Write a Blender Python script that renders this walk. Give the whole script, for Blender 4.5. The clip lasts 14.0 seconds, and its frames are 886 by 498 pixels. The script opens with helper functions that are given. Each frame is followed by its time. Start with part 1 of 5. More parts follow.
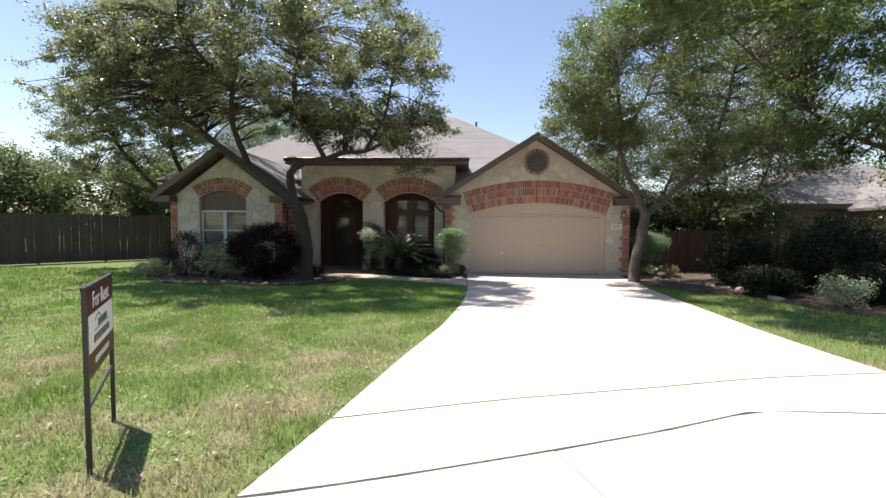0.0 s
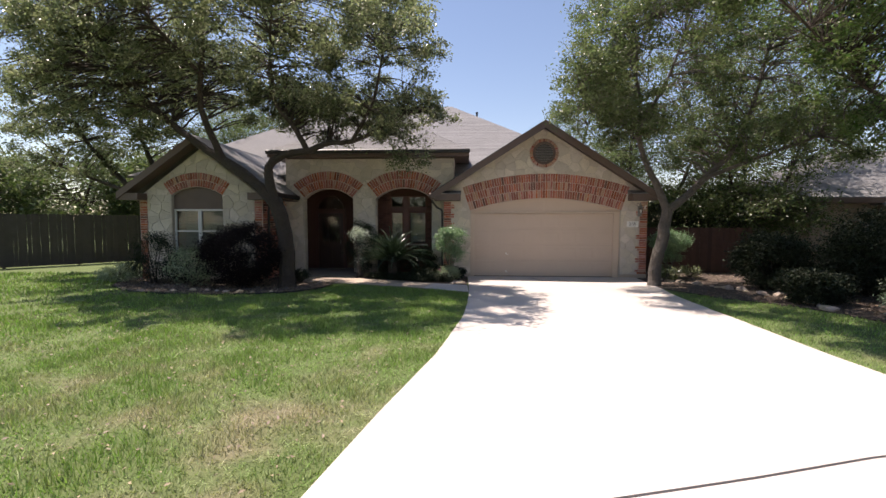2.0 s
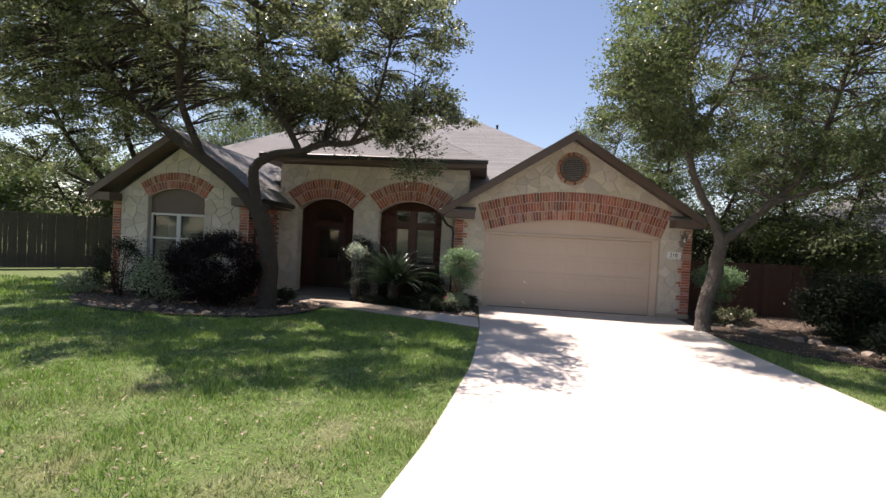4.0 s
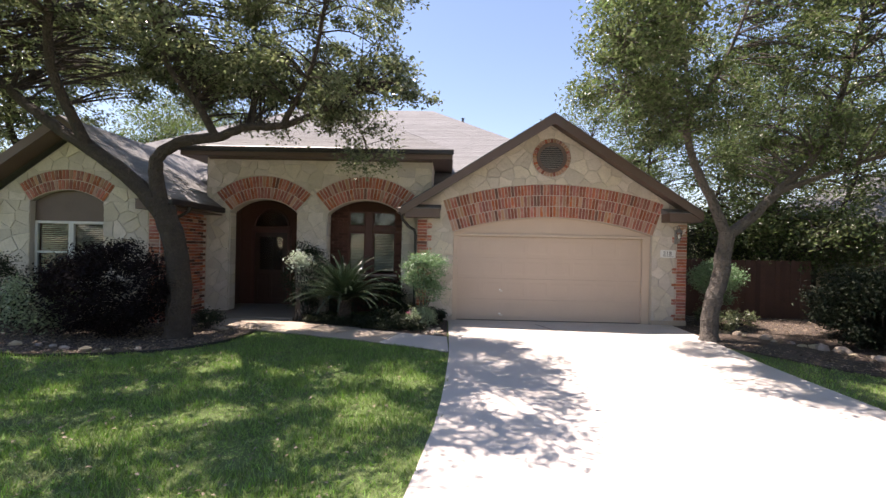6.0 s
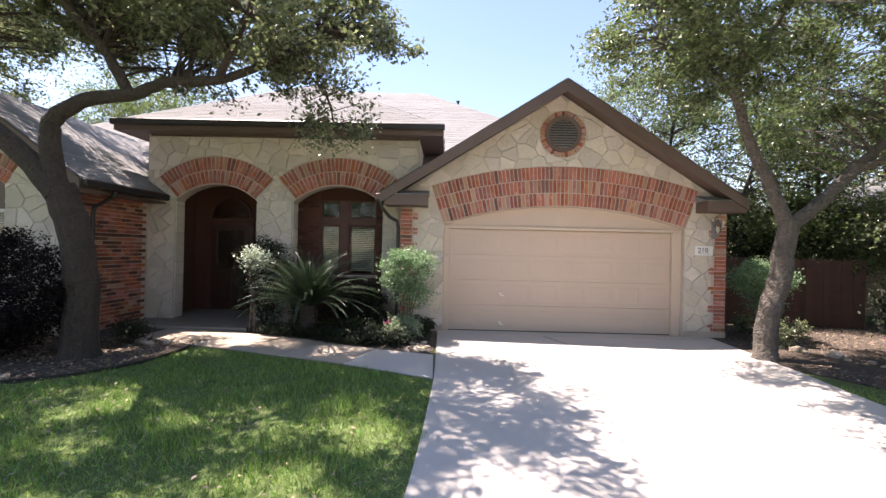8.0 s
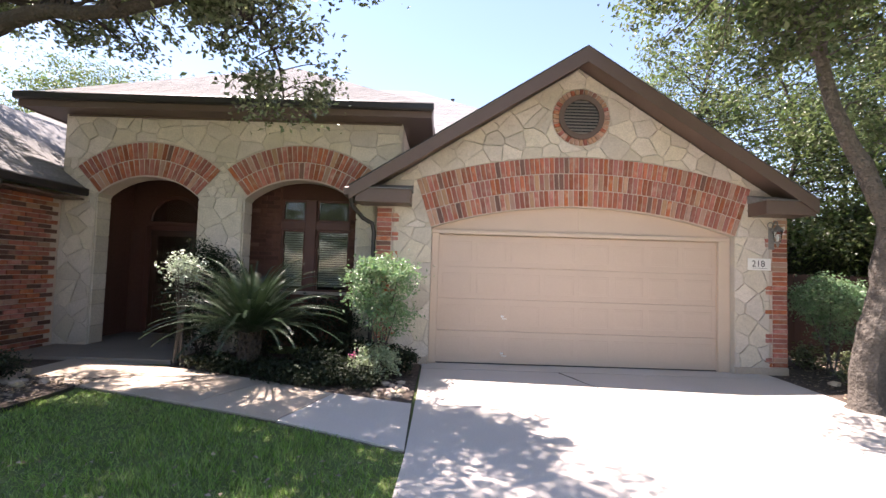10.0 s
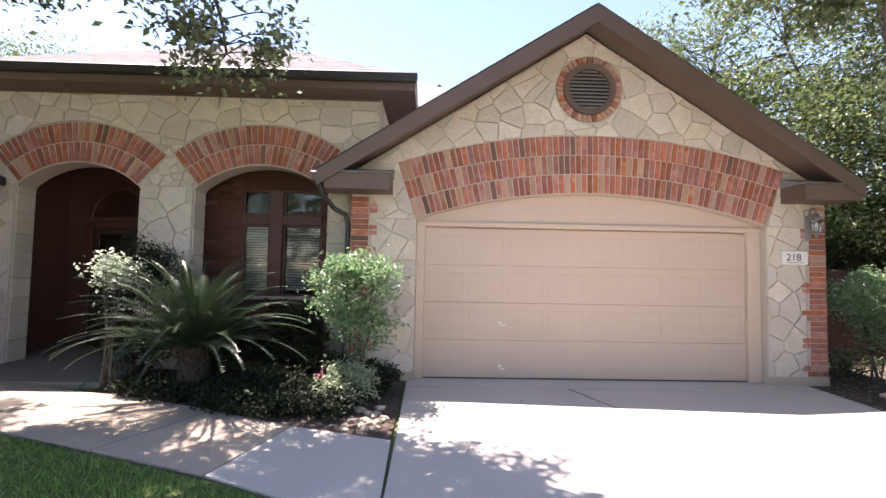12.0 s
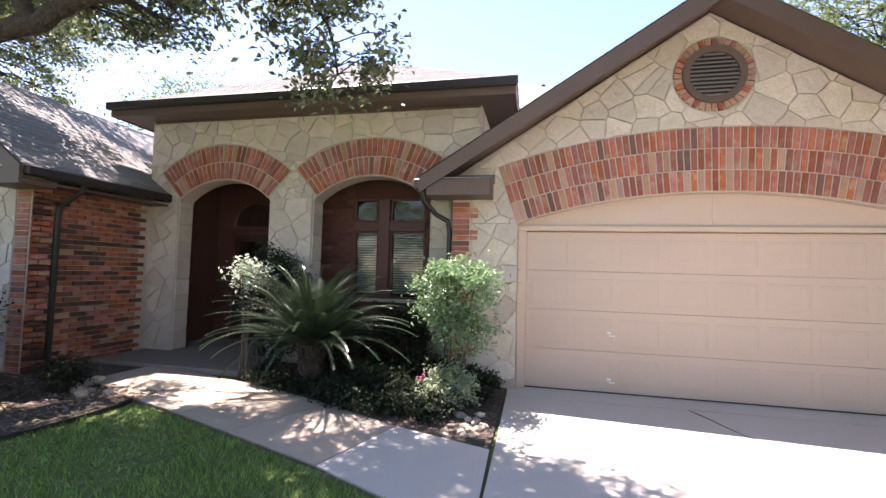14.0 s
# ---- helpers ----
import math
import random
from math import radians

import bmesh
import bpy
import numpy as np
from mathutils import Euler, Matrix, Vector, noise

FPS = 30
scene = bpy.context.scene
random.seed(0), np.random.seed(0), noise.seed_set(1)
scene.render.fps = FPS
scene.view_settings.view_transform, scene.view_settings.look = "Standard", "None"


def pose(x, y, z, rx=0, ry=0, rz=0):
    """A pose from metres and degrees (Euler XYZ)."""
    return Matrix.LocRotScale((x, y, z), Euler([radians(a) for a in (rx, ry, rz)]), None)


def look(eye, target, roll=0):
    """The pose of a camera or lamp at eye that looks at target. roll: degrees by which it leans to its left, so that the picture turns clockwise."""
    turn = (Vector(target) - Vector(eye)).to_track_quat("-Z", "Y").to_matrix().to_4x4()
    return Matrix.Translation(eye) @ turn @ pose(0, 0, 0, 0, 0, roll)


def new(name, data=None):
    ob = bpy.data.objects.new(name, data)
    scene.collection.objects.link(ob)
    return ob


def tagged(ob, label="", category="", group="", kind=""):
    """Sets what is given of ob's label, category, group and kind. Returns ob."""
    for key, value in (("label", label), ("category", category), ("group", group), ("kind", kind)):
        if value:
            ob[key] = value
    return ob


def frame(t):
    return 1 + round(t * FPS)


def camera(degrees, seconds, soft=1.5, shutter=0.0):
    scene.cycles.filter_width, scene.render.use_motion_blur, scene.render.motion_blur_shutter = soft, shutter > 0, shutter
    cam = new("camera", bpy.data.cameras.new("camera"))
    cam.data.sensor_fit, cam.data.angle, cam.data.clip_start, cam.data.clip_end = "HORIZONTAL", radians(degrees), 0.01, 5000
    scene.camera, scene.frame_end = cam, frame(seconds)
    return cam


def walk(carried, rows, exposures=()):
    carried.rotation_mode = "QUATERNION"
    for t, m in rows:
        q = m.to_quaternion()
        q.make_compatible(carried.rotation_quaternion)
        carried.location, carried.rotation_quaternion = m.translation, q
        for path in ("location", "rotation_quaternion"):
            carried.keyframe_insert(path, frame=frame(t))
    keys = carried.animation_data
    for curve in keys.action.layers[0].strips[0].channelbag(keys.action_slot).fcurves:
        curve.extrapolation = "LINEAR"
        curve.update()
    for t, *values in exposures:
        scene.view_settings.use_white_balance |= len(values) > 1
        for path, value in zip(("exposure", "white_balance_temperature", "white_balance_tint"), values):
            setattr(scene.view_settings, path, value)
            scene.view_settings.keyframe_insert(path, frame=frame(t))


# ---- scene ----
cam = camera(90.6, 14.0, soft=1.5)
PATH = [
    (0, (-0.153, -16.913, 1.809), (-0.259, -14.918, 1.706), 0.5),
    (0.5, (-0.128, -16.613, 1.812), (-0.215, -14.616, 1.749), 0.7),
    (1, (-0.122, -16.238, 1.805), (-0.28, -14.249, 1.668), 2.4),
    (1.5, (-0.172, -15.786, 1.886), (-0.35, -13.796, 1.817), 1.0),
    (2, (-0.137, -15.373, 1.895), (-0.248, -13.379, 1.774), 0.1),
    (2.5, (-0.118, -14.886, 1.864), (-0.3, -12.897, 1.759), 2.0),
    (3, (-0.133, -14.382, 1.905), (-0.316, -12.391, 1.865), 2.7),
    (5.5, (-0.155, -11.94, 1.888), (-0.294, -9.945, 1.861), 2.6),
    (6, (-0.093, -11.417, 1.846), (-0.128, -9.417, 1.847), 1.2),
    (6.5, (-0.055, -10.929, 1.808), (-0.106, -8.93, 1.873), 1.8),
    (7, (-0.02, -10.413, 1.793), (-0.085, -8.415, 1.865), 2.6),
    (7.5, (0.024, -9.928, 1.766), (0.013, -7.928, 1.754), 1.0),
    (8, (0.07, -9.421, 1.726), (0.046, -7.421, 1.733), 1.3),
    (8.5, (0.092, -8.893, 1.692), (0.102, -6.895, 1.791), 0.5),
    (11, (0.234, -6.692, 1.534), (0.215, -4.694, 1.629), 2.4),
    (11.5, (0.213, -6.439, 1.53), (0.244, -4.444, 1.668), 0.5),
    (12, (0.208, -6.313, 1.563), (0.256, -4.316, 1.662), 1.1),
    (12.5, (0.244, -6.281, 1.568), (0.277, -4.284, 1.669), 1.7),
    (13, (0.258, -6.279, 1.569), (0.186, -4.283, 1.666), 1.7),
    (13.5, (0.283, -6.274, 1.594), (0.042, -4.291, 1.69), 1.5),
    (14, (0.267, -6.254, 1.594), (-0.16, -4.303, 1.697), 1.6),
]
walk(cam, [(t, look(eye, target, roll)) for t, eye, target, roll in PATH],
     exposures=[(0.0, 1.0, 6900, 19), (1.0, 0.89, 6900, 19), (2.0, 0.75, 7000, 23), (3.0, 0.75, 7000, 23), (5.5, 1.13, 7000, 23), (7.0, 1.47, 7000, 24), (8.5, 1.75, 6950, 24), (11.0, 1.95, 6900, 27), (12.0, 2.02, 6850, 28), (14.0, 2.05, 6800, 27)])

# ---- light: high sun from the left and slightly behind the house ----
SUN_WAY = Vector((0.38, -0.17, -1.0)).normalized()
SUN_ELEV = math.asin(-SUN_WAY.z)
world = bpy.data.worlds.new("world")
scene.world = world
world.use_nodes = True
wn = world.node_tree
sky = wn.nodes.new("ShaderNodeTexSky")
sky.sky_type = "NISHITA"
sky.sun_disc = False
sky.sun_elevation = SUN_ELEV
sky.sun_rotation = math.atan2(-SUN_WAY.x, -SUN_WAY.y)
sky.air_density, sky.dust_density, sky.ozone_density = 1.15, 0.2, 1.6
wn.links.new(sky.outputs[0], wn.nodes["Background"].inputs[0])
wn.nodes["Background"].inputs[1].default_value = 0.097
sun = new("sun", bpy.data.lights.new("sun", "SUN"))
sun.data.energy, sun.data.angle, sun.data.color = 5.0, radians(0.53), (1.0, 0.96, 0.88)
sun.matrix_world = look((0, 0, 30), Vector((0, 0, 30)) + SUN_WAY)


# ---- materials ----
def material(name, base, rough=0.8, metal=0.0, vary=0.0, hue=0.0, blotch=None, grain=None, bump=0.0, bump_scale=60.0,
             second=None, second_scale=3.0, second_edges=(0.45, 0.65), island=False, spec=None, translucent=0.0, dry=0.0):
    """A worn procedural surface: base colour, broad stains, fine grain, relief, and a spread from piece to piece."""
    m = bpy.data.materials.new(name)
    m.use_nodes = True
    nt = m.node_tree
    bs = nt.nodes["Principled BSDF"]
    tc = nt.nodes.new("ShaderNodeTexCoord")
    geo = nt.nodes.new("ShaderNodeNewGeometry")
    pos = geo.outputs["Position"]

    def tex(scale, detail=4.0):
        n = nt.nodes.new("ShaderNodeTexNoise")
        n.inputs["Scale"].default_value, n.inputs["Detail"].default_value = scale, detail
        nt.links.new(pos, n.inputs["Vector"])
        return n.outputs["Fac"]

    def mixed(a, b, fac, mode="MIX"):
        n = nt.nodes.new("ShaderNodeMix")
        n.data_type, n.blend_type = "RGBA", mode
        for sock, v in ((n.inputs[0], fac), (n.inputs[6], a), (n.inputs[7], b)):
            if isinstance(v, (int, float)):
                sock.default_value = v
            elif isinstance(v, tuple):
                sock.default_value = (*v, 1)
            else:
                nt.links.new(v, sock)
        return n.outputs[2]

    def ranged(v, lo, hi, a, b):
        n = nt.nodes.new("ShaderNodeMapRange")
        for i, x in zip((1, 2, 3, 4), (lo, hi, a, b)):
            n.inputs[i].default_value = x
        nt.links.new(v, n.inputs[0])
        return n.outputs[0]

    col = base
    if second:
        worn = tex(second_scale)
        if dry:
            # the turf gets thirstier towards the street
            sep = nt.nodes.new("ShaderNodeSeparateXYZ")
            nt.links.new(pos, sep.inputs[0])
            add = nt.nodes.new("ShaderNodeMath")
            nt.links.new(worn, add.inputs[0])
            nt.links.new(ranged(sep.outputs["Y"], -13.0, -6.5, dry * 0.4, -dry), add.inputs[1])
            worn = add.outputs[0]
        col = mixed(base, second, ranged(worn, *second_edges, 0.0, 1.0))
    if vary or hue:
        rnd = geo.outputs["Random Per Island"]
        if not island:
            rnd = nt.nodes.new("ShaderNodeObjectInfo").outputs["Random"]
        hs = nt.nodes.new("ShaderNodeHueSaturation")
        nt.links.new(ranged(rnd, 0, 1, 1 - vary, 1 + vary), hs.inputs["Value"])
        if hue:
            w = nt.nodes.new("ShaderNodeTexWhiteNoise")
            w.noise_dimensions = "1D"
            nt.links.new(rnd, w.inputs["W"])
            nt.links.new(ranged(w.outputs["Value"], 0, 1, 0.5 - hue, 0.5 + hue), hs.inputs["Hue"])
            nt.links.new(ranged(w.outputs["Value"], 0, 1, 0.8, 1.15), hs.inputs["Saturation"])
        if isinstance(col, tuple):
            hs.inputs["Color"].default_value = (*col, 1)
        else:
            nt.links.new(col, hs.inputs["Color"])
        col = hs.outputs[0]
    if blotch:
        scale, amount = blotch
        col = mixed(col, tuple(0.55 * c for c in base), ranged(tex(scale, 6), 0.45, 0.75, 0.0, amount))
    if grain:
        scale, amount = grain
        col = mixed(col, tuple(0.6 * c for c in base), ranged(tex(scale, 2), 0.35, 0.7, 0.0, amount))
    if isinstance(col, tuple):
        bs.inputs["Base Color"].default_value = (*col, 1)
    else:
        nt.links.new(col, bs.inputs["Base Color"])
    bs.inputs["Roughness"].default_value, bs.inputs["Metallic"].default_value = rough, metal
    if spec is not None:
        bs.inputs["Specular IOR Level"].default_value = spec
    if bump:
        b = nt.nodes.new("ShaderNodeBump")
        b.inputs["Strength"].default_value, b.inputs["Distance"].default_value = 1.0, bump
        nt.links.new(tex(bump_scale, 5), b.inputs["Height"])
        nt.links.new(b.outputs[0], bs.inputs["Normal"])
    if translucent:
        tr = nt.nodes.new("ShaderNodeBsdfTranslucent")
        if isinstance(col, tuple):
            tr.inputs[0].default_value = (*col, 1)
        else:
            nt.links.new(mixed(col, (1.15, 1.25, 0.65), 0.5, "MULTIPLY"), tr.inputs[0])
        mx = nt.nodes.new("ShaderNodeMixShader")
        mx.inputs[0].default_value = translucent
        nt.links.new(bs.outputs[0], mx.inputs[1])
        nt.links.new(tr.outputs[0], mx.inputs[2])
        nt.links.new(mx.outputs[0], nt.nodes["Material Output"].inputs[0])
    return m


M_STONE = material("limestone", (0.64, 0.57, 0.475), 0.92, vary=0.16, hue=0.012, blotch=(4.5, 0.35), grain=(38, 0.4), bump=0.018, bump_scale=16)
M_MORTAR = material("mortar", (0.53, 0.475, 0.395), 0.95, grain=(80, 0.4), bump=0.004)
M_BRICK_MORTAR = material("brick_mortar", (0.56, 0.46, 0.39), 0.95, grain=(80, 0.4), bump=0.004)
M_BRICK = material("red_brick", (0.40, 0.125, 0.080), 0.88, vary=0.42, hue=0.012, second=(0.46, 0.26, 0.19), second_scale=7.0, second_edges=(0.50, 0.68), blotch=(13, 0.6), grain=(70, 0.5), bump=0.004, bump_scale=70)
M_BRICK_PALE = material("pale_brick", (0.46, 0.27, 0.19), 0.88, vary=0.2, hue=0.015, blotch=(16, 0.4), grain=(90, 0.4), bump=0.004, bump_scale=70)
# Red brick darkened in colour to carry the shade of porch and recess.
M_BRICK_SHADED = material("shaded_brick", (0.115, 0.050, 0.036), 0.9, vary=0.3, blotch=(16, 0.4), grain=(90, 0.4), bump=0.004, bump_scale=70)
M_BRICK_DARK = material("burnt_brick", (0.19, 0.095, 0.07), 0.8, vary=0.3, blotch=(16, 0.4), grain=(90, 0.4), bump=0.004, bump_scale=70)
M_TRIM = material("brown_trim_paint", (0.135, 0.092, 0.074), 0.55, blotch=(2.5, 0.25), grain=(30, 0.15), bump=0.001)
M_VENT = material("weathered_vent_paint", (0.27, 0.235, 0.21), 0.6, blotch=(4, 0.2), grain=(30, 0.15))
M_TAN = material("tan_door_paint", (0.55, 0.430, 0.340), 0.55, blotch=(1.2, 0.10), grain=(40, 0.08), bump=0.001, bump_scale=30)
M_TAN_TRIM = material("tan_trim_paint", (0.57, 0.455, 0.355), 0.6, blotch=(2, 0.15), grain=(40, 0.1))
M_SHINGLE = material("asphalt_shingle", (0.225, 0.222, 0.22), 0.95, vary=0.15, blotch=(1.5, 0.3), grain=(22, 0.6), bump=0.004, bump_scale=180)
M_CONCRETE = material("drive_concrete", (0.55, 0.50, 0.45), 0.9, vary=0.03, blotch=(0.7, 0.16), grain=(60, 0.2), bump=0.002, bump_scale=120)
M_WALK = material("walk_concrete", (0.47, 0.385, 0.305), 0.92, vary=0.06, blotch=(1.4, 0.35), grain=(50, 0.3), bump=0.003, bump_scale=100)
# Walk concrete with the porch's deep shade put into its colour.
M_PORCH = material("shaded_porch_concrete", (0.25, 0.215, 0.18), 0.92, blotch=(1.4, 0.35), grain=(50, 0.3), bump=0.003, bump_scale=100)
M_JOINT = material("joint_filler", (0.10, 0.09, 0.078), 0.95, grain=(30, 0.4))
M_LAWN = material("lawn_turf", (0.12, 0.165, 0.05), 0.95, second=(0.24, 0.20, 0.12), second_scale=0.9, second_edges=(0.50, 0.70), dry=0.2, blotch=(6, 0.5), grain=(70, 0.6), bump=0.02, bump_scale=60)
M_BLADE = material("grass_blade", (0.205, 0.320, 0.078), 0.6, vary=0.55, hue=0.025, second=(0.40, 0.37, 0.23), second_scale=0.9, second_edges=(0.45, 0.68), island=True, translucent=0.35, dry=0.2)
M_SOIL = material("leaf_mulch", (0.075, 0.055, 0.042), 0.95, second=(0.15, 0.11, 0.085), second_scale=14, blotch=(5, 0.5), grain=(60, 0.6), bump=0.03, bump_scale=25)
M_BARK = material("oak_bark", (0.066, 0.051, 0.040), 0.95, blotch=(5, 0.6), grain=(30, 0.7), bump=0.06, bump_scale=22)
M_BARK_PALE = material("pale_oak_bark", (0.125, 0.108, 0.092), 0.95, blotch=(5, 0.6), grain=(30, 0.7), bump=0.06, bump_scale=22)
M_LEAF = material("live_oak_leaf", (0.180, 0.205, 0.124), 0.25, vary=0.5, hue=0.03, island=True, translucent=0.5)
M_LEAF_FRESH = material("fresh_green_leaf", (0.122, 0.156, 0.076), 0.27, vary=0.4, hue=0.03, island=True, translucent=0.5)
M_LEAF_VIVID = material("vivid_oak_leaf", (0.120, 0.182, 0.062), 0.3, vary=0.4, hue=0.03, island=True, translucent=0.5)
M_LEAF_FAR = material("woodland_leaf", (0.13, 0.175, 0.07), 0.55, vary=0.4, hue=0.03, island=True, translucent=0.35)
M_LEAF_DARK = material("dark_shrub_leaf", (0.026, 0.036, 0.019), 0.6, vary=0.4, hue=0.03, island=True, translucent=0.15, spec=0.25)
M_LEAF_PURPLE = material("purple_shrub_leaf", (0.013, 0.008, 0.010), 0.7, vary=0.4, hue=0.02, island=True, translucent=0.1, spec=0.2)
M_LEAF_PALE = material("pale_shrub_leaf", (0.29, 0.36, 0.24), 0.5, vary=0.35, hue=0.02, island=True, translucent=0.3)
M_LEAF_VARIEGATED = material("variegated_leaf", (0.50, 0.57, 0.47), 0.4, vary=0.3, hue=0.02, island=True, translucent=0.15)
M_LEAF_BRIGHT = material("nandina_leaf", (0.185, 0.29, 0.165), 0.32, vary=0.35, hue=0.025, island=True, translucent=0.4)
M_FROND = material("sago_frond", (0.040, 0.066, 0.036), 0.28, vary=0.25, island=True, translucent=0.12)
M_FENCE = material("weathered_cedar", (0.080, 0.068, 0.057), 0.9, vary=0.10, blotch=(4, 0.4), grain=(30, 0.4), bump=0.004)
M_FENCE_BROWN = material("stained_fence_board", (0.085, 0.042, 0.030), 0.85, vary=0.25, blotch=(4, 0.4), grain=(30, 0.4), bump=0.004)
M_METAL_DARK = material("dark_painted_metal", (0.030, 0.026, 0.024), 0.45, blotch=(9, 0.3))
M_METAL_GREY = material("weathered_grey_metal", (0.26, 0.25, 0.24), 0.5, metal=0.5, blotch=(30, 0.4))
M_WHITE = material("white_paint", (0.78, 0.77, 0.74), 0.55, blotch=(8, 0.12))
M_INK = material("black_ink", (0.02, 0.02, 0.022), 0.6)
M_WINE = material("wine_red_panel", (0.085, 0.012, 0.016), 0.45, blotch=(6, 0.2))
M_BLIND = material("pale_blind_slat", (0.34, 0.34, 0.31), 0.6)
M_FRAME_RED = material("red_brown_window_frame", (0.10, 0.035, 0.024), 0.5, blotch=(8, 0.3))
M_FRAME_WHITE = material("white_window_frame", (0.62, 0.62, 0.60), 0.5)
M_WOOD_DOOR = material("dark_entry_door_wood", (0.060, 0.026, 0.016), 0.4, blotch=(7, 0.4), grain=(30, 0.4))
M_ROCK = material("pale_limestone_rubble", (0.42, 0.34, 0.26), 0.95, vary=0.3, hue=0.02, blotch=(7, 0.4), bump=0.01, bump_scale=40)
# Plaster colour lowered so the rooms behind the glass look unlit.
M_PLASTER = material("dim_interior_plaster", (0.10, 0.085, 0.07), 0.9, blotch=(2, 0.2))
M_PINK = material("pink_petal", (0.60, 0.10, 0.25), 0.5)
M_NEIGHBOR = material("neighbor_stucco", (0.34, 0.28, 0.225), 0.9, blotch=(2, 0.2), bump=0.004)


def glass_material():
    m = bpy.data.materials.new("window_glass")
    m.use_nodes = True
    bs = m.node_tree.nodes["Principled BSDF"]
    bs.inputs["Base Color"].default_value = (0.85, 0.9, 0.88, 1)
    bs.inputs["Roughness"].default_value = 0.02
    bs.inputs["Transmission Weight"].default_value = 1.0
    bs.inputs["IOR"].default_value = 1.45
    return m


M_GLASS = glass_material()


# ---- building blocks ----
def mesh_object(name, bm, mat, parent=None, label=""):
    me = bpy.data.meshes.new(name)
    bmesh.ops.recalc_face_normals(bm, faces=bm.faces[:])
    bm.to_mesh(me)
    bm.free()
    me.materials.append(mat)
    ob = new(name, me)
    if parent:
        ob.parent = parent
    if label:
        ob["label"] = label
    return ob


def part(name, bm, mat, parent, label=""):
    return mesh_object(name, bm, mat, parent, label)


def shared(name, me, m, parent):
    """One more object on a mesh that alike pieces share."""
    ob = new(name, me)
    ob.parent = parent
    ob.matrix_basis = m
    return ob


def thing(name, at=(0, 0, 0), **tags):
    ob = new(name)
    ob.location = at
    return tagged(ob, **tags)


def box(bm, x0, x1, y0, y1, z0, z1, bevel=0.0):
    vs = [bm.verts.new((x, y, z)) for z in (z0, z1) for y in (y0, y1) for x in (x0, x1)]
    fs = [bm.faces.new([vs[i] for i in q]) for q in ((0, 2, 3, 1), (4, 5, 7, 6), (0, 1, 5, 4), (2, 6, 7, 3), (0, 4, 6, 2), (1, 3, 7, 5))]
    if bevel:
        bmesh.ops.bevel(bm, geom=list({e for f in fs for e in f.edges}), offset=bevel, segments=1, affect="EDGES")
    return bm


def prism(bm, pts, way):
    """A solid from a closed outline of 3D points, pushed along way."""
    a = [bm.verts.new(p) for p in pts]
    b = [bm.verts.new(Vector(p) + Vector(way)) for p in pts]
    bm.faces.new(a)
    bm.faces.new(b[::-1])
    for i in range(len(a)):
        j = (i + 1) % len(a)
        bm.faces.new((a[i], a[j], b[j], b[i]))
    return bm


def tube(bm, pts, radii, sides=8, cap=True):
    """A tapered round limb along points."""
    rings = []
    pts = [Vector(p) for p in pts]
    for i, p in enumerate(pts):
        d = (pts[min(i + 1, len(pts) - 1)] - pts[max(i - 1, 0)]).normalized()
        u = d.orthogonal().normalized() if i == 0 else (u - d * u.dot(d)).normalized()
        w = d.cross(u)
        rings.append([bm.verts.new(p + radii[i] * (math.cos(6.2832 * k / sides) * u + math.sin(6.2832 * k / sides) * w)) for k in range(sides)])
    for a, b in zip(rings, rings[1:]):
        for k in range(sides):
            bm.faces.new((a[k], a[(k + 1) % sides], b[(k + 1) % sides], b[k]))
    if cap:
        bm.faces.new(rings[0][::-1])
        bm.faces.new(rings[-1])
    return bm


def arc(cx, cz, r, a0, a1, n):
    return [(cx + r * math.sin(a0 + (a1 - a0) * i / n), cz + r * math.cos(a0 + (a1 - a0) * i / n)) for i in range(n + 1)]


def ground_z(y):
    """The lot rises gently from the house to the street."""
    return 0.018 * max(0.0, -2.0 - max(y, -17.0))


# ---- polygons for stonework ----
def clip(poly, nx, nz, d):
    out = []
    for i, p in enumerate(poly):
        q = poly[(i + 1) % len(poly)]
        a, b = nx * p[0] + nz * p[1] - d, nx * q[0] + nz * q[1] - d
        if a <= 0:
            out.append(p)
        if a * b < 0:
            k = a / (a - b)
            out.append((p[0] + k * (q[0] - p[0]), p[1] + k * (q[1] - p[1])))
    return out


def area(poly):
    return 0.5 * sum(p[0] * q[1] - q[0] * p[1] for p, q in zip(poly, poly[1:] + poly[:1]))


def centroid(poly):
    return sum(p[0] for p in poly) / len(poly), sum(p[1] for p in poly) / len(poly)


def cells(x0, x1, z0, z1, sx, sz, rng, joint=0.0065):
    """Irregular flat stones that tile a rectangle: cells round scattered seeds, with a joint between."""
    seeds = {}
    nx, nz = int((x1 - x0) / sx) + 2, int((z1 - z0) / sz) + 2
    for i in range(-1, nx + 1):
        for j in range(-1, nz + 1):
            seeds[i, j] = (x0 + (i + 0.5 * (j % 2) + rng.uniform(-0.46, 0.46)) * sx, z0 + (j + rng.uniform(-0.46, 0.46)) * sz)
    for (i, j), p in seeds.items():
        poly = [(p[0] - 1, p[1] - 1), (p[0] + 1, p[1] - 1), (p[0] + 1, p[1] + 1), (p[0] - 1, p[1] + 1)]
        for a in range(-2, 3):
            for b in range(-2, 3):
                q = seeds.get((i + a, j + b))
                if q and q != p:
                    ux, uz = q[0] - p[0], q[1] - p[1]
                    n = math.hypot(ux, uz)
                    ux, uz = ux / n, uz / n
                    poly = clip(poly, ux, uz, ux * (p[0] + q[0]) / 2 + uz * (p[1] + q[1]) / 2 - joint / 2)
        if len(poly) > 2:
            yield poly


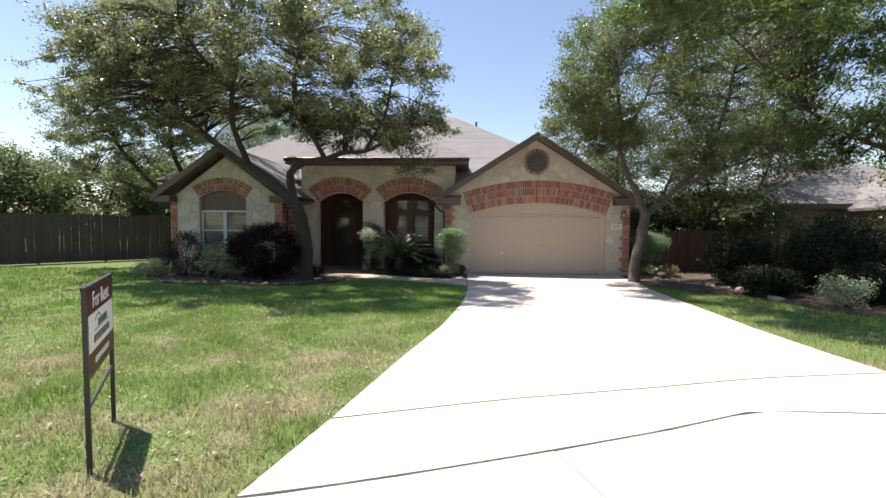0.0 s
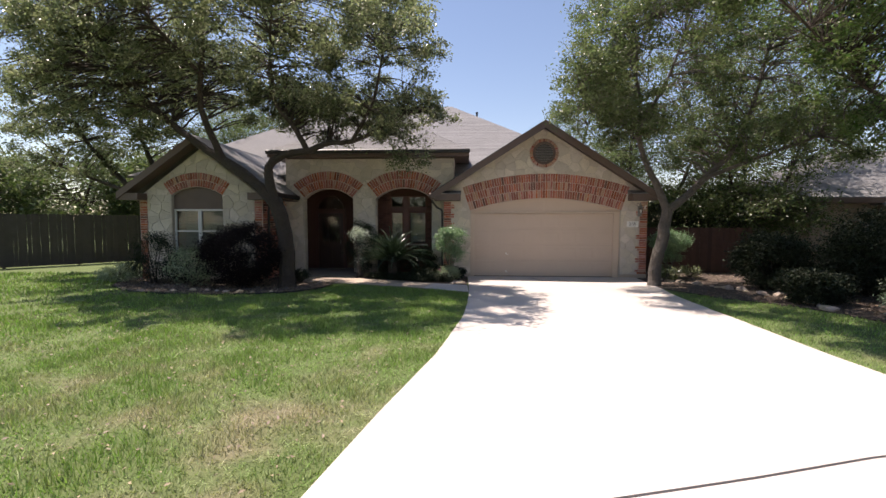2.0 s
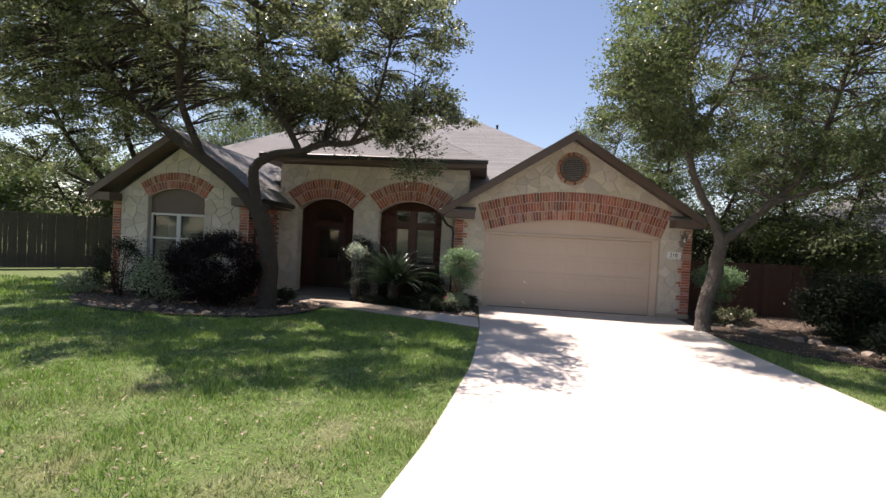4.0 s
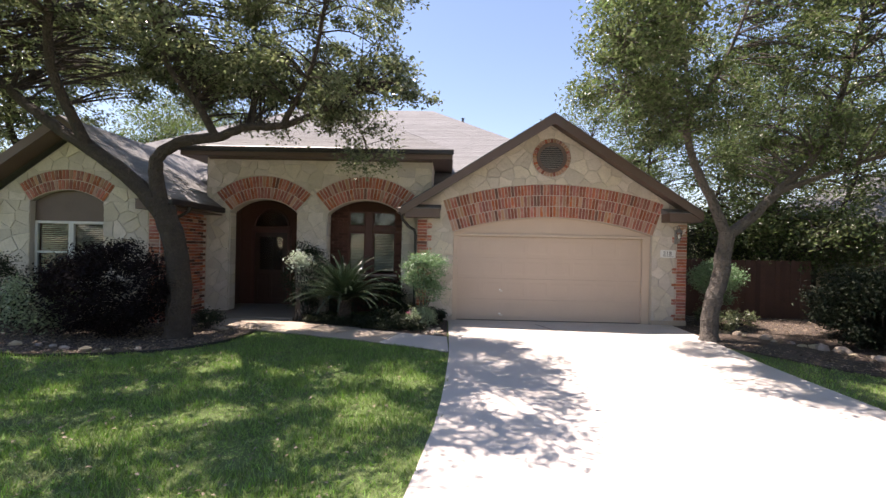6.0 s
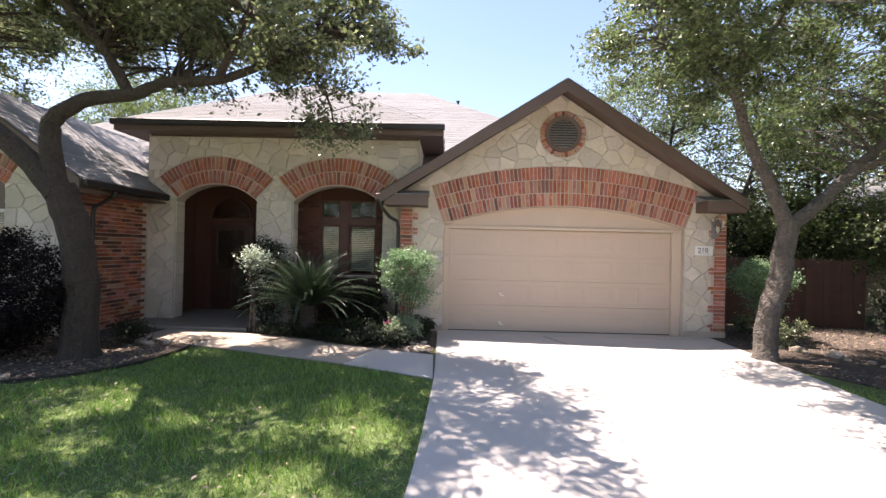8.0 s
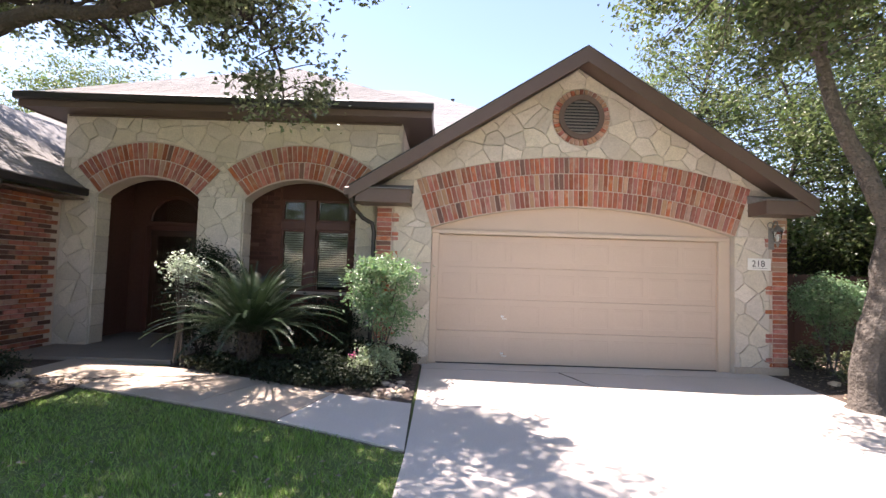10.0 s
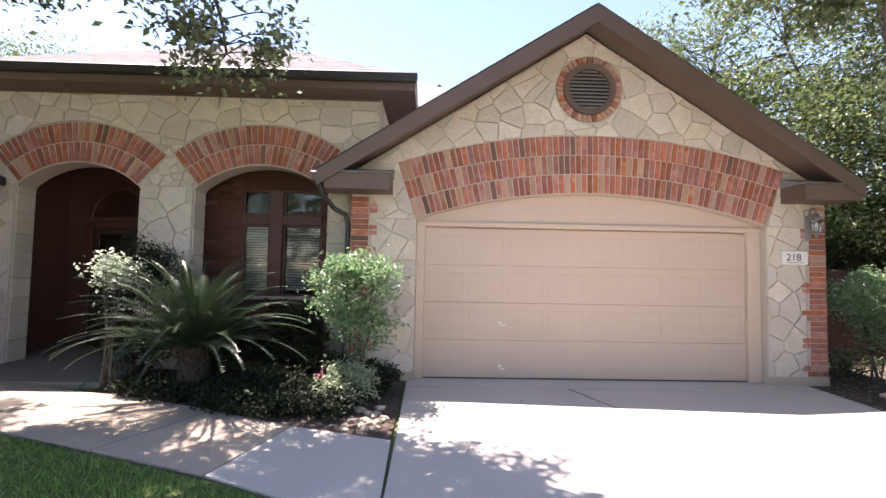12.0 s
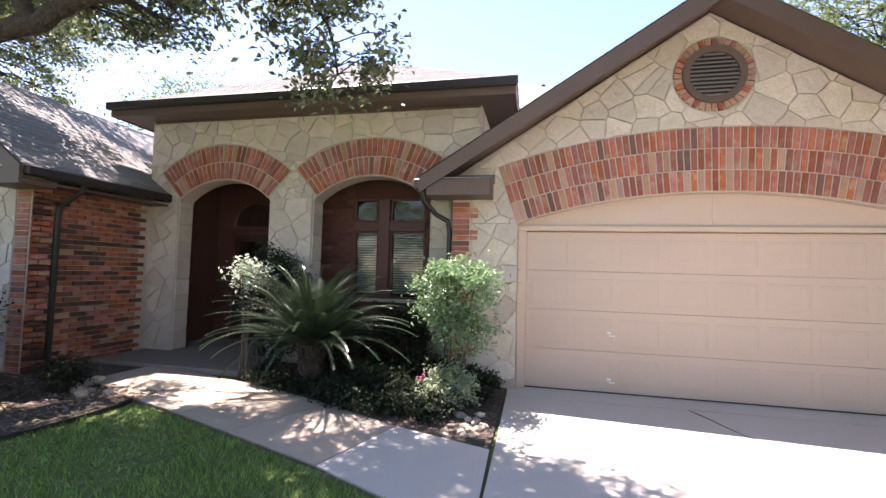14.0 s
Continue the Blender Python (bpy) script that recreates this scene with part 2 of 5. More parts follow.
def stone_piece(name, poly, parent, y, depth, mat, flip=1):
    """One dressed stone: straight sides, a pillowed rim and a slightly proud face, facing -y."""
    cx, cz = centroid(poly)
    rng = random.Random(int(1000 * (cx + 31 * cz)))
    rough = []
    for i, p in enumerate(poly):
        q = poly[(i + 1) % len(poly)]
        rough.append(p)
        n = math.hypot(q[0] - p[0], q[1] - p[1])
        if n > 0.10:
            k = rng.uniform(0.35, 0.65)
            pull = rng.uniform(0.0, 0.05) * n
            mx, mz = p[0] + k * (q[0] - p[0]), p[1] + k * (q[1] - p[1])
            d = math.hypot(cx - mx, cz - mz)
            rough.append((mx + (cx - mx) / d * pull, mz + (cz - mz) / d * pull))
    poly = rough
    tx, tz = rng.uniform(-0.02, 0.02), rng.uniform(-0.02, 0.02)
    bm = bmesh.new()
    rings = []
    for off, k in ((0.0, 1.0), (-depth * 0.75, 1.0), (-depth, 0.965)):
        rings.append([bm.verts.new(((p[0] - cx) * k, off + (tx * (p[0] - cx) + tz * (p[1] - cz)) * (off != 0), (p[1] - cz) * k)) for p in poly])
    for a, b in zip(rings, rings[1:]):
        for i in range(len(poly)):
            j = (i + 1) % len(poly)
            bm.faces.new((a[i], a[j], b[j], b[i]))
    bm.faces.new(rings[-1])
    ob = part(name, bm, mat, parent)
    ob.location = (cx, y, cz)
    return ob


def stonework(parent, regions, y, rng, sx=0.39, sz=0.25, depth=0.022):
    """Fills each region (bounds, half planes, and a curve that bounds it from below) with irregular stones."""
    for (x0, x1, z0, z1), planes, curve in regions:
        for poly in cells(x0, x1, z0, z1, sx, sz, rng):
            for nx, nz, d in ((-1, 0, -x0), (1, 0, x1), (0, -1, -z0), (0, 1, z1), *planes):
                poly = clip(poly, nx, nz, d)
                if len(poly) < 3:
                    break
            if len(poly) < 3:
                continue
            for cx, cz, r, half in curve:
                px, pz = centroid(poly)
                ang = math.atan2(px - cx, pz - cz)
                if abs(ang) > half:
                    # beside the ring: keep clear of its sloping end
                    nx, nz = math.copysign(math.cos(half), ang), -math.sin(half)
                    if math.hypot(px - cx, pz - cz) < r + 0.1:
                        poly = clip(poly, -nx, -nz, -(nx * cx + nz * cz) - 0.006)
                elif all(math.hypot(p[0] - cx, p[1] - cz) < r for p in poly):
                    poly = []
                else:
                    ux, uz = (px - cx), (pz - cz)
                    n = math.hypot(ux, uz)
                    poly = clip(poly, -ux / n, -uz / n, -(ux / n * cx + uz / n * cz) - r)
                if len(poly) < 3:
                    break
            if len(poly) >= 3 and abs(area(poly)) > 0.004:
                stone_piece("stone", poly, parent, y, depth + rng.uniform(-0.004, 0.007), M_STONE)


def brick_mesh(name, w, h, d, mat, k=0.93):
    """A brick with soft arrises; its face looks to -y."""
    bm = bmesh.new()
    rings = []
    for off, sx in ((0.0, 0.0), (-d * 0.8, 0.0), (-d, 0.006)):
        rings.append([bm.verts.new((sxx * (w / 2 - sx), off, szz * (h / 2 - sx))) for sxx, szz in ((-1, -1), (1, -1), (1, 1), (-1, 1))])
    for a, b in zip(rings, rings[1:]):
        for i in range(4):
            bm.faces.new((a[i], a[(i + 1) % 4], b[(i + 1) % 4], b[i]))
    bm.faces.new(rings[-1])
    bmesh.ops.recalc_face_normals(bm, faces=bm.faces[:])
    me = bpy.data.meshes.new(name)
    bm.to_mesh(me)
    bm.free()
    me.materials.append(mat)
    return me


def pick_brick(sets, rng):
    r = rng.random()
    return sets[0] if r < 0.78 else sets[1] if r < 0.95 else sets[2]


def brick_set(w, h, d):
    return [brick_mesh("brick", w, h, d, m) for m in (M_BRICK, M_BRICK_PALE, M_BRICK_DARK)]


def ring_of_bricks(parent, cx, cz, r0, rings, ring_h, a0, a1, y, rng, depth=0.024, pitch=0.084):
    """Soldier courses laid round an arch."""
    for k in range(rings):
        r = r0 + (k + 0.5) * ring_h
        n = max(3, round((a1 - a0) * r / pitch))
        step = (a1 - a0) / n
        sets = brick_set(step * r - 0.017, ring_h - 0.017, depth)
        for i in range(n):
            a = a0 + (i + 0.5) * step
            shared("brick", pick_brick(sets, rng), pose(cx + r * math.sin(a), y + rng.uniform(-0.003, 0.003), cz + r * math.cos(a), 0, math.degrees(a), 0), parent)


def arch_body(name, parent, cx, cz, r0, r1, a0, a1, y0, y1):
    """The mortar bed of an arch ring, as a solid."""
    pts = [(x, y0, z) for x, z in arc(cx, cz, r0, a0, a1, 24)] + [(x, y0, z) for x, z in arc(cx, cz, r1, a1, a0, 24)]
    return part(name, prism(bmesh.new(), pts, (0, y1 - y0, 0)), M_BRICK_MORTAR, parent)


# ================= structure =================
def patch(name, outline, mat, label, category, lift=0.0, thick=0.12, kind="structure"):
    """A flat paved or planted area that follows the fall of the lot."""
    bm = bmesh.new()
    pts = []
    for (x0, y0), (x1, y1) in zip(outline, outline[1:] + outline[:1]):
        n = max(1, int(abs(y1 - y0) / 1.0))
        pts += [(x0 + (x1 - x0) * k / n, y0 + (y1 - y0) * k / n) for k in range(n)]
    prism(bm, [(x, y, ground_z(y) + lift) for x, y in pts], (0, 0, -thick))
    bmesh.ops.triangulate(bm, faces=[f for f in bm.faces if len(f.verts) > 4])
    return tagged(mesh_object(name, bm, mat), label, category, kind=kind)


def build_ground():
    """One sheet to the horizon, bent along the lot's fall."""
    bm = bmesh.new()
    ys = [-900, -60, -17] + [-17 + 0.5 * i for i in range(1, 31)] + [0, 8, 30, 900]
    xs = [-900, -40, -12, -4, 4, 12, 40, 900]
    grid = [[bm.verts.new((x, y, ground_z(y) - 0.02)) for x in xs] for y in ys]
    for a, b in zip(grid, grid[1:]):
        for i in range(len(xs) - 1):
            bm.faces.new((a[i], a[i + 1], b[i + 1], b[i]))
    tagged(mesh_object("ground", bm, M_LAWN), "sunlit lawn turf with dry straw-coloured patches", "lawn", kind="structure")


build_ground()


LEFT_EDGE = (0.0, 3.6, 5.8, 7.0, 8.7, 9.7, 11.5, 13.4, 14.5, 16.5, 18.5, 21), (-0.12, -0.08, -0.14, -0.21, -0.42, -0.56, -0.92, -1.25, -1.46, -2.1, -3.6, -6)
RIGHT_EDGE = (0.0, 0.7, 2.5, 4.0, 5.0, 7.35, 9.3, 11.0, 12, 14, 16.5, 18.5, 21), (5.62, 5.60, 5.42, 5.16, 5.06, 4.88, 4.70, 4.66, 4.7, 4.9, 5.6, 7, 9)


def left_edge(y):
    """The drive's edge against the lawn: straight near the house, flaring to the street."""
    return float(np.interp(-y, *LEFT_EDGE))


def right_edge(y):
    return float(np.interp(-y, *RIGHT_EDGE))


def joint_y(line, x):
    return float(np.interp(x, [p[0] for p in line], [p[1] for p in line]))


J1 = [(-1.27, -13.43), (0.2, -12.89), (1.72, -12.46), (3.02, -12.05), (4.65, -11.73), (7, -11.3)]
J2 = [(-1.42, -14.53), (-0.58, -14.24), (0.49, -13.83), (1.44, -13.44), (2.39, -12.99), (2.96, -12.97), (7, -12.9)]


def build_drive():
    drive = thing("driveway", label="wide sun-bleached concrete driveway running up to the garage", category="driveway", kind="structure")
    bed = bmesh.new()
    ys = [-0.02 - 0.5 * i for i in range(41)]
    rows = []
    for y in ys:
        rows.append([bed.verts.new((x, y, ground_z(y) - 0.008)) for x in (left_edge(y) + 0.012, right_edge(y) - 0.012)])
    for a, b in zip(rows, rows[1:]):
        bed.faces.new((a[0], a[1], b[1], b[0]))
    part("joint", bed, M_JOINT, drive)
    cuts = [lambda x: -0.03, lambda x: -0.36, lambda x: joint_y(J1, x), lambda x: joint_y(J2, x), lambda x: -20.0]
    for i, (far, near) in enumerate(zip(cuts, cuts[1:])):
        for side in ((0, 1),) if i != 3 else ((0, 0.5), (0.5, 1)):
            bm = bmesh.new()
            cols = []
            n = 12
            steps = max(1, int(abs(near(1.5) - far(1.5)) / 0.8))
            for r in range(steps + 1):
                row = []
                for c in range(n + 1):
                    u = side[0] + (side[1] - side[0]) * c / n
                    x = 0.0 * (1 - u) + 4.8 * u
                    for _ in range(4):
                        yf, yn = far(x) - 0.014 * (i > 0), near(x) + 0.014
                        y = yf + (yn - yf) * r / steps
                        x0, x1 = left_edge(y), right_edge(y)
                        if i == 3:
                            # the street slab is split along a slanting joint
                            xs = 0.49 - 0.34 * (y + 13.83)
                            x = x0 + (xs - x0) * 2 * u if u <= 0.5 and not side[0] else xs + (x1 - xs) * (2 * u - 1)
                        else:
                            x = x0 * (1 - u) + x1 * u
                    x += 0.005 if (c == 0 and side[0]) else -0.005 if (c == n and side[1] < 1) else 0
                    row.append((x, y, ground_z(y) + 0.012))
                cols.append(row)
            top = [[bm.verts.new(p) for p in row] for row in cols]
            low = [[bm.verts.new((p[0], p[1], p[2] - 0.03)) for p in row] for row in cols]
            for a, b in zip(top, top[1:]):
                for c in range(n):
                    bm.faces.new((a[c], b[c], b[c + 1], a[c + 1]))
            rim = [(r, 0) for r in range(steps + 1)] + [(steps, c) for c in range(1, n + 1)] + [(r, n) for r in range(steps - 1, -1, -1)] + [(0, c) for c in range(n - 1, 0, -1)]
            for (r0, c0), (r1, c1) in zip(rim, rim[1:] + rim[:1]):
                bm.faces.new((top[r0][c0], top[r1][c1], low[r1][c1], low[r0][c0]))
            part("slab", bm, M_CONCRETE, drive)
    # a short hairline crack by the garage
    bm = bmesh.new()
    tube(bm, [(2.06, -0.40, 0.0135), (2.20, -0.75, 0.0135), (2.25, -0.92, 0.0135), (2.40, -1.26, 0.0135)], [0.006, 0.008, 0.006, 0.003], 4)
    part("crack", bm, M_JOINT, drive)


build_drive()


def build_walk():
    """The front walk curves from the drive to the porch in poured panels."""
    walk_thing = thing("front_walk", label="dappled concrete front walk curving from drive to porch", category="walkway", kind="structure")
    far = [(-0.13, -2.24), (-1.13, -1.90), (-2.12, -1.44), (-3.0, -1.08), (-4.05, -0.78), (-5.6, -0.40)]
    near = [(-0.09, -3.62), (-1.44, -2.97), (-2.60, -2.52), (-3.47, -2.20), (-4.36, -1.90), (-5.62, -1.40)]
    for i in range(5):
        k = 0.008
        a, b, c, d = Vector(far[i]), Vector(far[i + 1]), Vector(near[i + 1]), Vector(near[i])
        e, f = (b - a).normalized() * k, (c - d).normalized() * k
        pts = [a + e, b - e, c - f, d + f]
        bm = prism(bmesh.new(), [(p.x, p.y, ground_z(p.y) + 0.012) for p in pts], (0, 0, -0.08))
        part("slab", bm, M_WALK if i else M_CONCRETE, walk_thing)
    bm = prism(bmesh.new(), [(x, y, ground_z(y) - 0.004) for x, y in far + near[::-1]], (0, 0, -0.05))
    bmesh.ops.triangulate(bm, faces=[f for f in bm.faces if len(f.verts) > 4])
    part("joint", bm, M_JOINT, walk_thing)
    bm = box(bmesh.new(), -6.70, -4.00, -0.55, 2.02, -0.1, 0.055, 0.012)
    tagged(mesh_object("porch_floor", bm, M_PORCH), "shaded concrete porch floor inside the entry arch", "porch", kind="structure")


build_walk()

# the curved line between the oak's bed and the lawn
BED_EDGE = [(-4.32, -1.96), (-4.25, -2.3), (-4.30, -3.2), (-4.75, -3.95), (-5.5, -4.4), (-6.8, -4.65), (-8.9, -4.3), (-10.5, -3.2)]
patch("planting_bed", [(-0.14, -0.02), (-0.14, -2.22), (-1.12, -1.88), (-2.10, -1.42), (-2.97, -1.06), (-3.95, -0.79), (-3.97, 0.46), (-0.99, 0.46), (-0.99, -0.02)], M_SOIL, "dark leaf mulch planting bed under the sago palm", "planting bed", 0.004)
patch("planting_bed", [(-5.64, -0.57), (-5.64, -1.42), (-4.36, -1.92), *BED_EDGE[1:], (-11.6, -1.6), (-11.2, -1.0), (-10.8, -1.42), (-6.76, -1.42), (-6.76, -0.57)], M_SOIL, "leaf-strewn mulch bed round the oak trunk", "planting bed", 0.004)
patch("planting_bed", [(6.0, -0.04), (5.64, -0.04), (5.63, -0.7), (5.45, -2.5), (5.75, -3.2), (6.15, -4.2), (7.2, -5.5), (7.6, -7.4), (8.4, -8.8), (12, -9.4), (16, -9.6), (16, 3.0), (6.0, 3.0)], M_SOIL, "dark leaf litter bed under the side trees", "planting bed", 0.004)

# ================= the house =================
house = thing("house", label="single-storey cream limestone house with red brick arches and grey shingle roof", category="house")
EW = 0.12          # face of the entry wall, before the block is set in place
EY = 0.47          # its face in place
WF = -1.45         # face of the wing's gable
WX = -6.78         # side wall of the wing
# the raised entry block is set back between garage and wing, stretched to fit the camera's view
ENTRY = Matrix.Translation((-0.017, 0.35, 0)) @ Matrix.Diagonal((1.083, 1.0, 1.06, 1.0))
GA = dict(cx=2.53, r0=8.13, cz=2.73 - 8.13, half=math.asin(2.58 / 8.13))
A1 = dict(cx=-4.80, r0=1.23, cz=2.95 - 1.23, half=math.asin(0.86 / 1.23) * 0.94)
A2 = dict(cx=-2.24, r0=1.40, cz=2.97 - 1.40, half=math.asin(0.95 / 1.40) * 0.92)


def set_back(*builders):
    before = set(house.children)
    for build in builders:
        build()
    for ob in set(house.children) - before:
        ob.matrix_basis = ENTRY @ ob.matrix_basis


def opening_arc(a, n=20):
    return arc(a["cx"], a["cz"], a["r0"], -a["half"], a["half"], n)


def build_garage_wall():
    pts = [(-0.95, 0.0), (-0.03, 0.0), (-0.03, 2.25)] + opening_arc(GA) + [(5.10, 2.25), (5.10, 0.0), (5.97, 0.0), (5.97, 2.84), (2.43, 5.13), (-0.95, 2.98)]
    bm = prism(bmesh.new(), [(x, 0.0, z) for x, z in pts], (0, 0.25, 0))
    wall = part("garage_wall", bm, M_MORTAR, house)
    for x0, x1 in ((-0.95, -0.70), (5.72, 5.97)):
        bm = box(bmesh.new(), x0, x1, 0.25, 7.0, 0.0, 2.72)
        part("garage_side_wall", bm, M_BRICK_MORTAR, house)
    rng = random.Random(3)
    s, c = math.sin(GA["half"]), math.cos(GA["half"])
    r1 = GA["r0"] + 0.85
    # the arch's outer corners bound the stones beside it
    stonework(wall, [
        ((-0.68, -0.03, 0.12, 2.30), [], ()),
        ((-0.68, -0.08, 2.30, 3.10), [(c, s, c * (GA["cx"] - GA["r0"] * s) + s * (GA["cz"] + GA["r0"] * c))], ()),
        ((5.10, 5.68, 0.12, 2.30), [], ()),
        ((5.13, 5.95, 2.30, 3.10), [(-c, s, -c * (GA["cx"] + GA["r0"] * s) + s * (GA["cz"] + GA["r0"] * c)), (0.64, 1.0, 0.64 * 2.43 + 5.11)], ()),
        ((-0.68, 5.95, 3.10, 5.11), [(0.64, 1.0, 0.64 * 2.43 + 5.11), (-0.64, 1.0, -0.64 * 2.43 + 5.11)], ((GA["cx"], GA["cz"], r1, 3.2), (2.47, 4.27, 0.50, 3.2))),
    ], 0.0, rng)
    arch_ring = arch_body("garage_arch", house, GA["cx"], GA["cz"], GA["r0"] - 0.004, r1, -GA["half"], GA["half"], -0.012, 0.02)
    ring_of_bricks(arch_ring, GA["cx"], GA["cz"], GA["r0"], 3, 0.283, -GA["half"], GA["half"], 0.0, rng)
    # toothed brick corners
    sets_l, sets_s = brick_set(0.245, 0.066, 0.024), brick_set(0.115, 0.066, 0.024)
    quoin = part("brick_corner", box(bmesh.new(), -0.965, -0.69, -0.010, 0.0, 0.1, 2.66), M_BRICK_MORTAR, house)
    for k in range(31):
        z = 0.17 + 0.08 * k
        shared("brick", pick_brick(sets_l, rng), pose(-0.965 + 0.1225, 0, z), quoin)
        if k % 4 < 2:
            shared("brick", pick_brick(sets_s, rng), pose(-0.965 + 0.315, 0, z), quoin)
    quoin = part("brick_corner", box(bmesh.new(), 5.70, 5.985, -0.010, 0.0, 0.1, 2.66), M_BRICK_MORTAR, house)
    for k in range(31):
        z = 0.17 + 0.08 * k
        shared("brick", pick_brick(sets_l, rng), pose(5.985 - 0.1225, 0, z), quoin)
        if k % 5 in (0, 1):
            shared("brick", pick_brick(sets_s, rng), pose(5.985 - 0.315, 0, z), quoin)
    for x0, x1 in ((-0.98, -0.038), (5.108, 6.0)):
        part("foundation", box(bmesh.new(), x0, x1, -0.03, 0.25, -0.1, 0.125, 0.008), M_WALK, house)


build_garage_wall()


def build_garage_door():
    door = part("garage_door", box(bmesh.new(), 0.02, 5.06, 0.20, 0.24, 0.0, 2.24), M_TAN, house, "tan painted four-section double garage door")
    for k in range(4):
        z0 = 0.015 + 0.547 * k
        bm = box(bmesh.new(), 0.10, 4.90, 0.165, 0.20, z0, z0 + 0.5435, 0.003)
        section = part("section", bm, M_TAN, door)
    for k in range(4):
        for i in range(8):
            x0, z0 = 0.17 + 0.594 * i, 0.015 + 0.547 * k + 0.10
            bm = bmesh.new()
            outer = [(x0, z0), (x0 + 0.50, z0), (x0 + 0.50, z0 + 0.34), (x0, z0 + 0.34)]
            rings = []
            for d, y in ((0.0, 0.1655), (0.010, 0.1625), (0.03, 0.1625), (0.045, 0.1610)):
                rings.append([bm.verts.new((x + (d if x == x0 else -d), y, z + (d if z == z0 else -d))) for x, z in outer])
            for a, b in zip(rings, rings[1:]):
                for j in range(4):
                    bm.faces.new((a[j], a[(j + 1) % 4], b[(j + 1) % 4], b[j]))
            bm.faces.new(rings[-1])
            part("panel", bm, M_TAN, door)
    for z in (0.80, 0.17):
        bm = box(bmesh.new(), 1.20, 1.25, 0.145, 0.165, z, z + 0.035, 0.004)
        box(bm, 1.22, 1.30, 0.14, 0.15, z - 0.03, z - 0.012, 0.003)
        part("lock_handle", bm, M_WHITE, door, "small white lock handle")
    part("bottom_seal", box(bmesh.new(), 0.08, 4.92, 0.155, 0.21, -0.002, 0.018), M_METAL_DARK, door)
    pts = [(-0.02, 2.26), (5.09, 2.26)] + [(x, z - 0.004) for x, z in opening_arc(GA)][::-1]
    part("arch_panel", prism(bmesh.new(), [(x, 0.13, z) for x, z in pts], (0, 0.05, 0)), M_TAN, house, "flat tan panel filling the garage arch")
    for n, (x0, x1, z0, z1) in enumerate(((-0.028, 0.10, 0.0, 2.24), (4.90, 5.098, 0.0, 2.24), (-0.028, 5.098, 2.215, 2.285))):
        part("door_casing", box(bmesh.new(), x0, x1, 0.10 - 0.01 * (n == 2), 0.20, z0, z1, 0.008), M_TAN_TRIM, house)
    part("panel_batten", box(bmesh.new(), 2.50, 2.53, 0.122, 0.13, 2.29, 2.72), M_TAN_TRIM, house)
    part("garage_sill", box(bmesh.new(), -0.03, 5.10, -0.02, 0.25, -0.05, 0.0), M_CONCRETE, house)


build_garage_door()


def build_vent():
    cx, cz = 2.47, 4.27
    rng = random.Random(8)
    bm = prism(bmesh.new(), [(x, -0.012, z) for x, z in arc(cx, cz, 0.49, 0, 6.2832, 48)[:-1]], (0, 0.02, 0))
    vent = part("gable_vent", bm, M_BRICK_MORTAR, house, "round louvred gable vent ringed with brick")
    sets = brick_set(0.062, 0.10, 0.04)
    for i in range(36):
        a = 6.2832 * i / 36
        shared("brick", pick_brick(sets[1:2] * 2 + sets[:1], rng) if rng.random() < 0.6 else sets[0], pose(cx + 0.435 * math.sin(a), 0, cz + 0.435 * math.cos(a), 0, math.degrees(a), 0), vent)
    bm = bmesh.new()
    outer, inner = arc(cx, cz, 0.385, 0, 6.2832, 48)[:-1], arc(cx, cz, 0.30, 0, 6.2832, 48)[:-1]
    ra = [[bm.verts.new((x, y, z)) for x, z in ring] for ring, y in ((outer, -0.01), (outer, -0.07), (inner, -0.06), (inner, -0.01))]
    for a, b in zip(ra, ra[1:]):
        for i in range(48):
            bm.faces.new((a[i], a[(i + 1) % 48], b[(i + 1) % 48], b[i]))
    part("vent_frame", bm, M_TRIM, vent)
    # Black sheet stands for the dark hollow behind the slats.
    part("vent_back", prism(bmesh.new(), [(x, -0.016, z) for x, z in inner], (0, 0.003, 0)), M_INK, vent)
    for k in range(11):
        z = cz - 0.27 + 0.054 * k
        w = math.sqrt(max(0.005, 0.298 ** 2 - (z - cz) ** 2))
        bm = prism(bmesh.new(), [(cx - w, -0.050, z - 0.020), (cx - w, -0.044, z - 0.020), (cx - w, -0.022, z + 0.014), (cx - w, -0.028, z + 0.014)], (2 * w, 0, 0))
        part("slat", bm, M_VENT, vent)


build_vent()


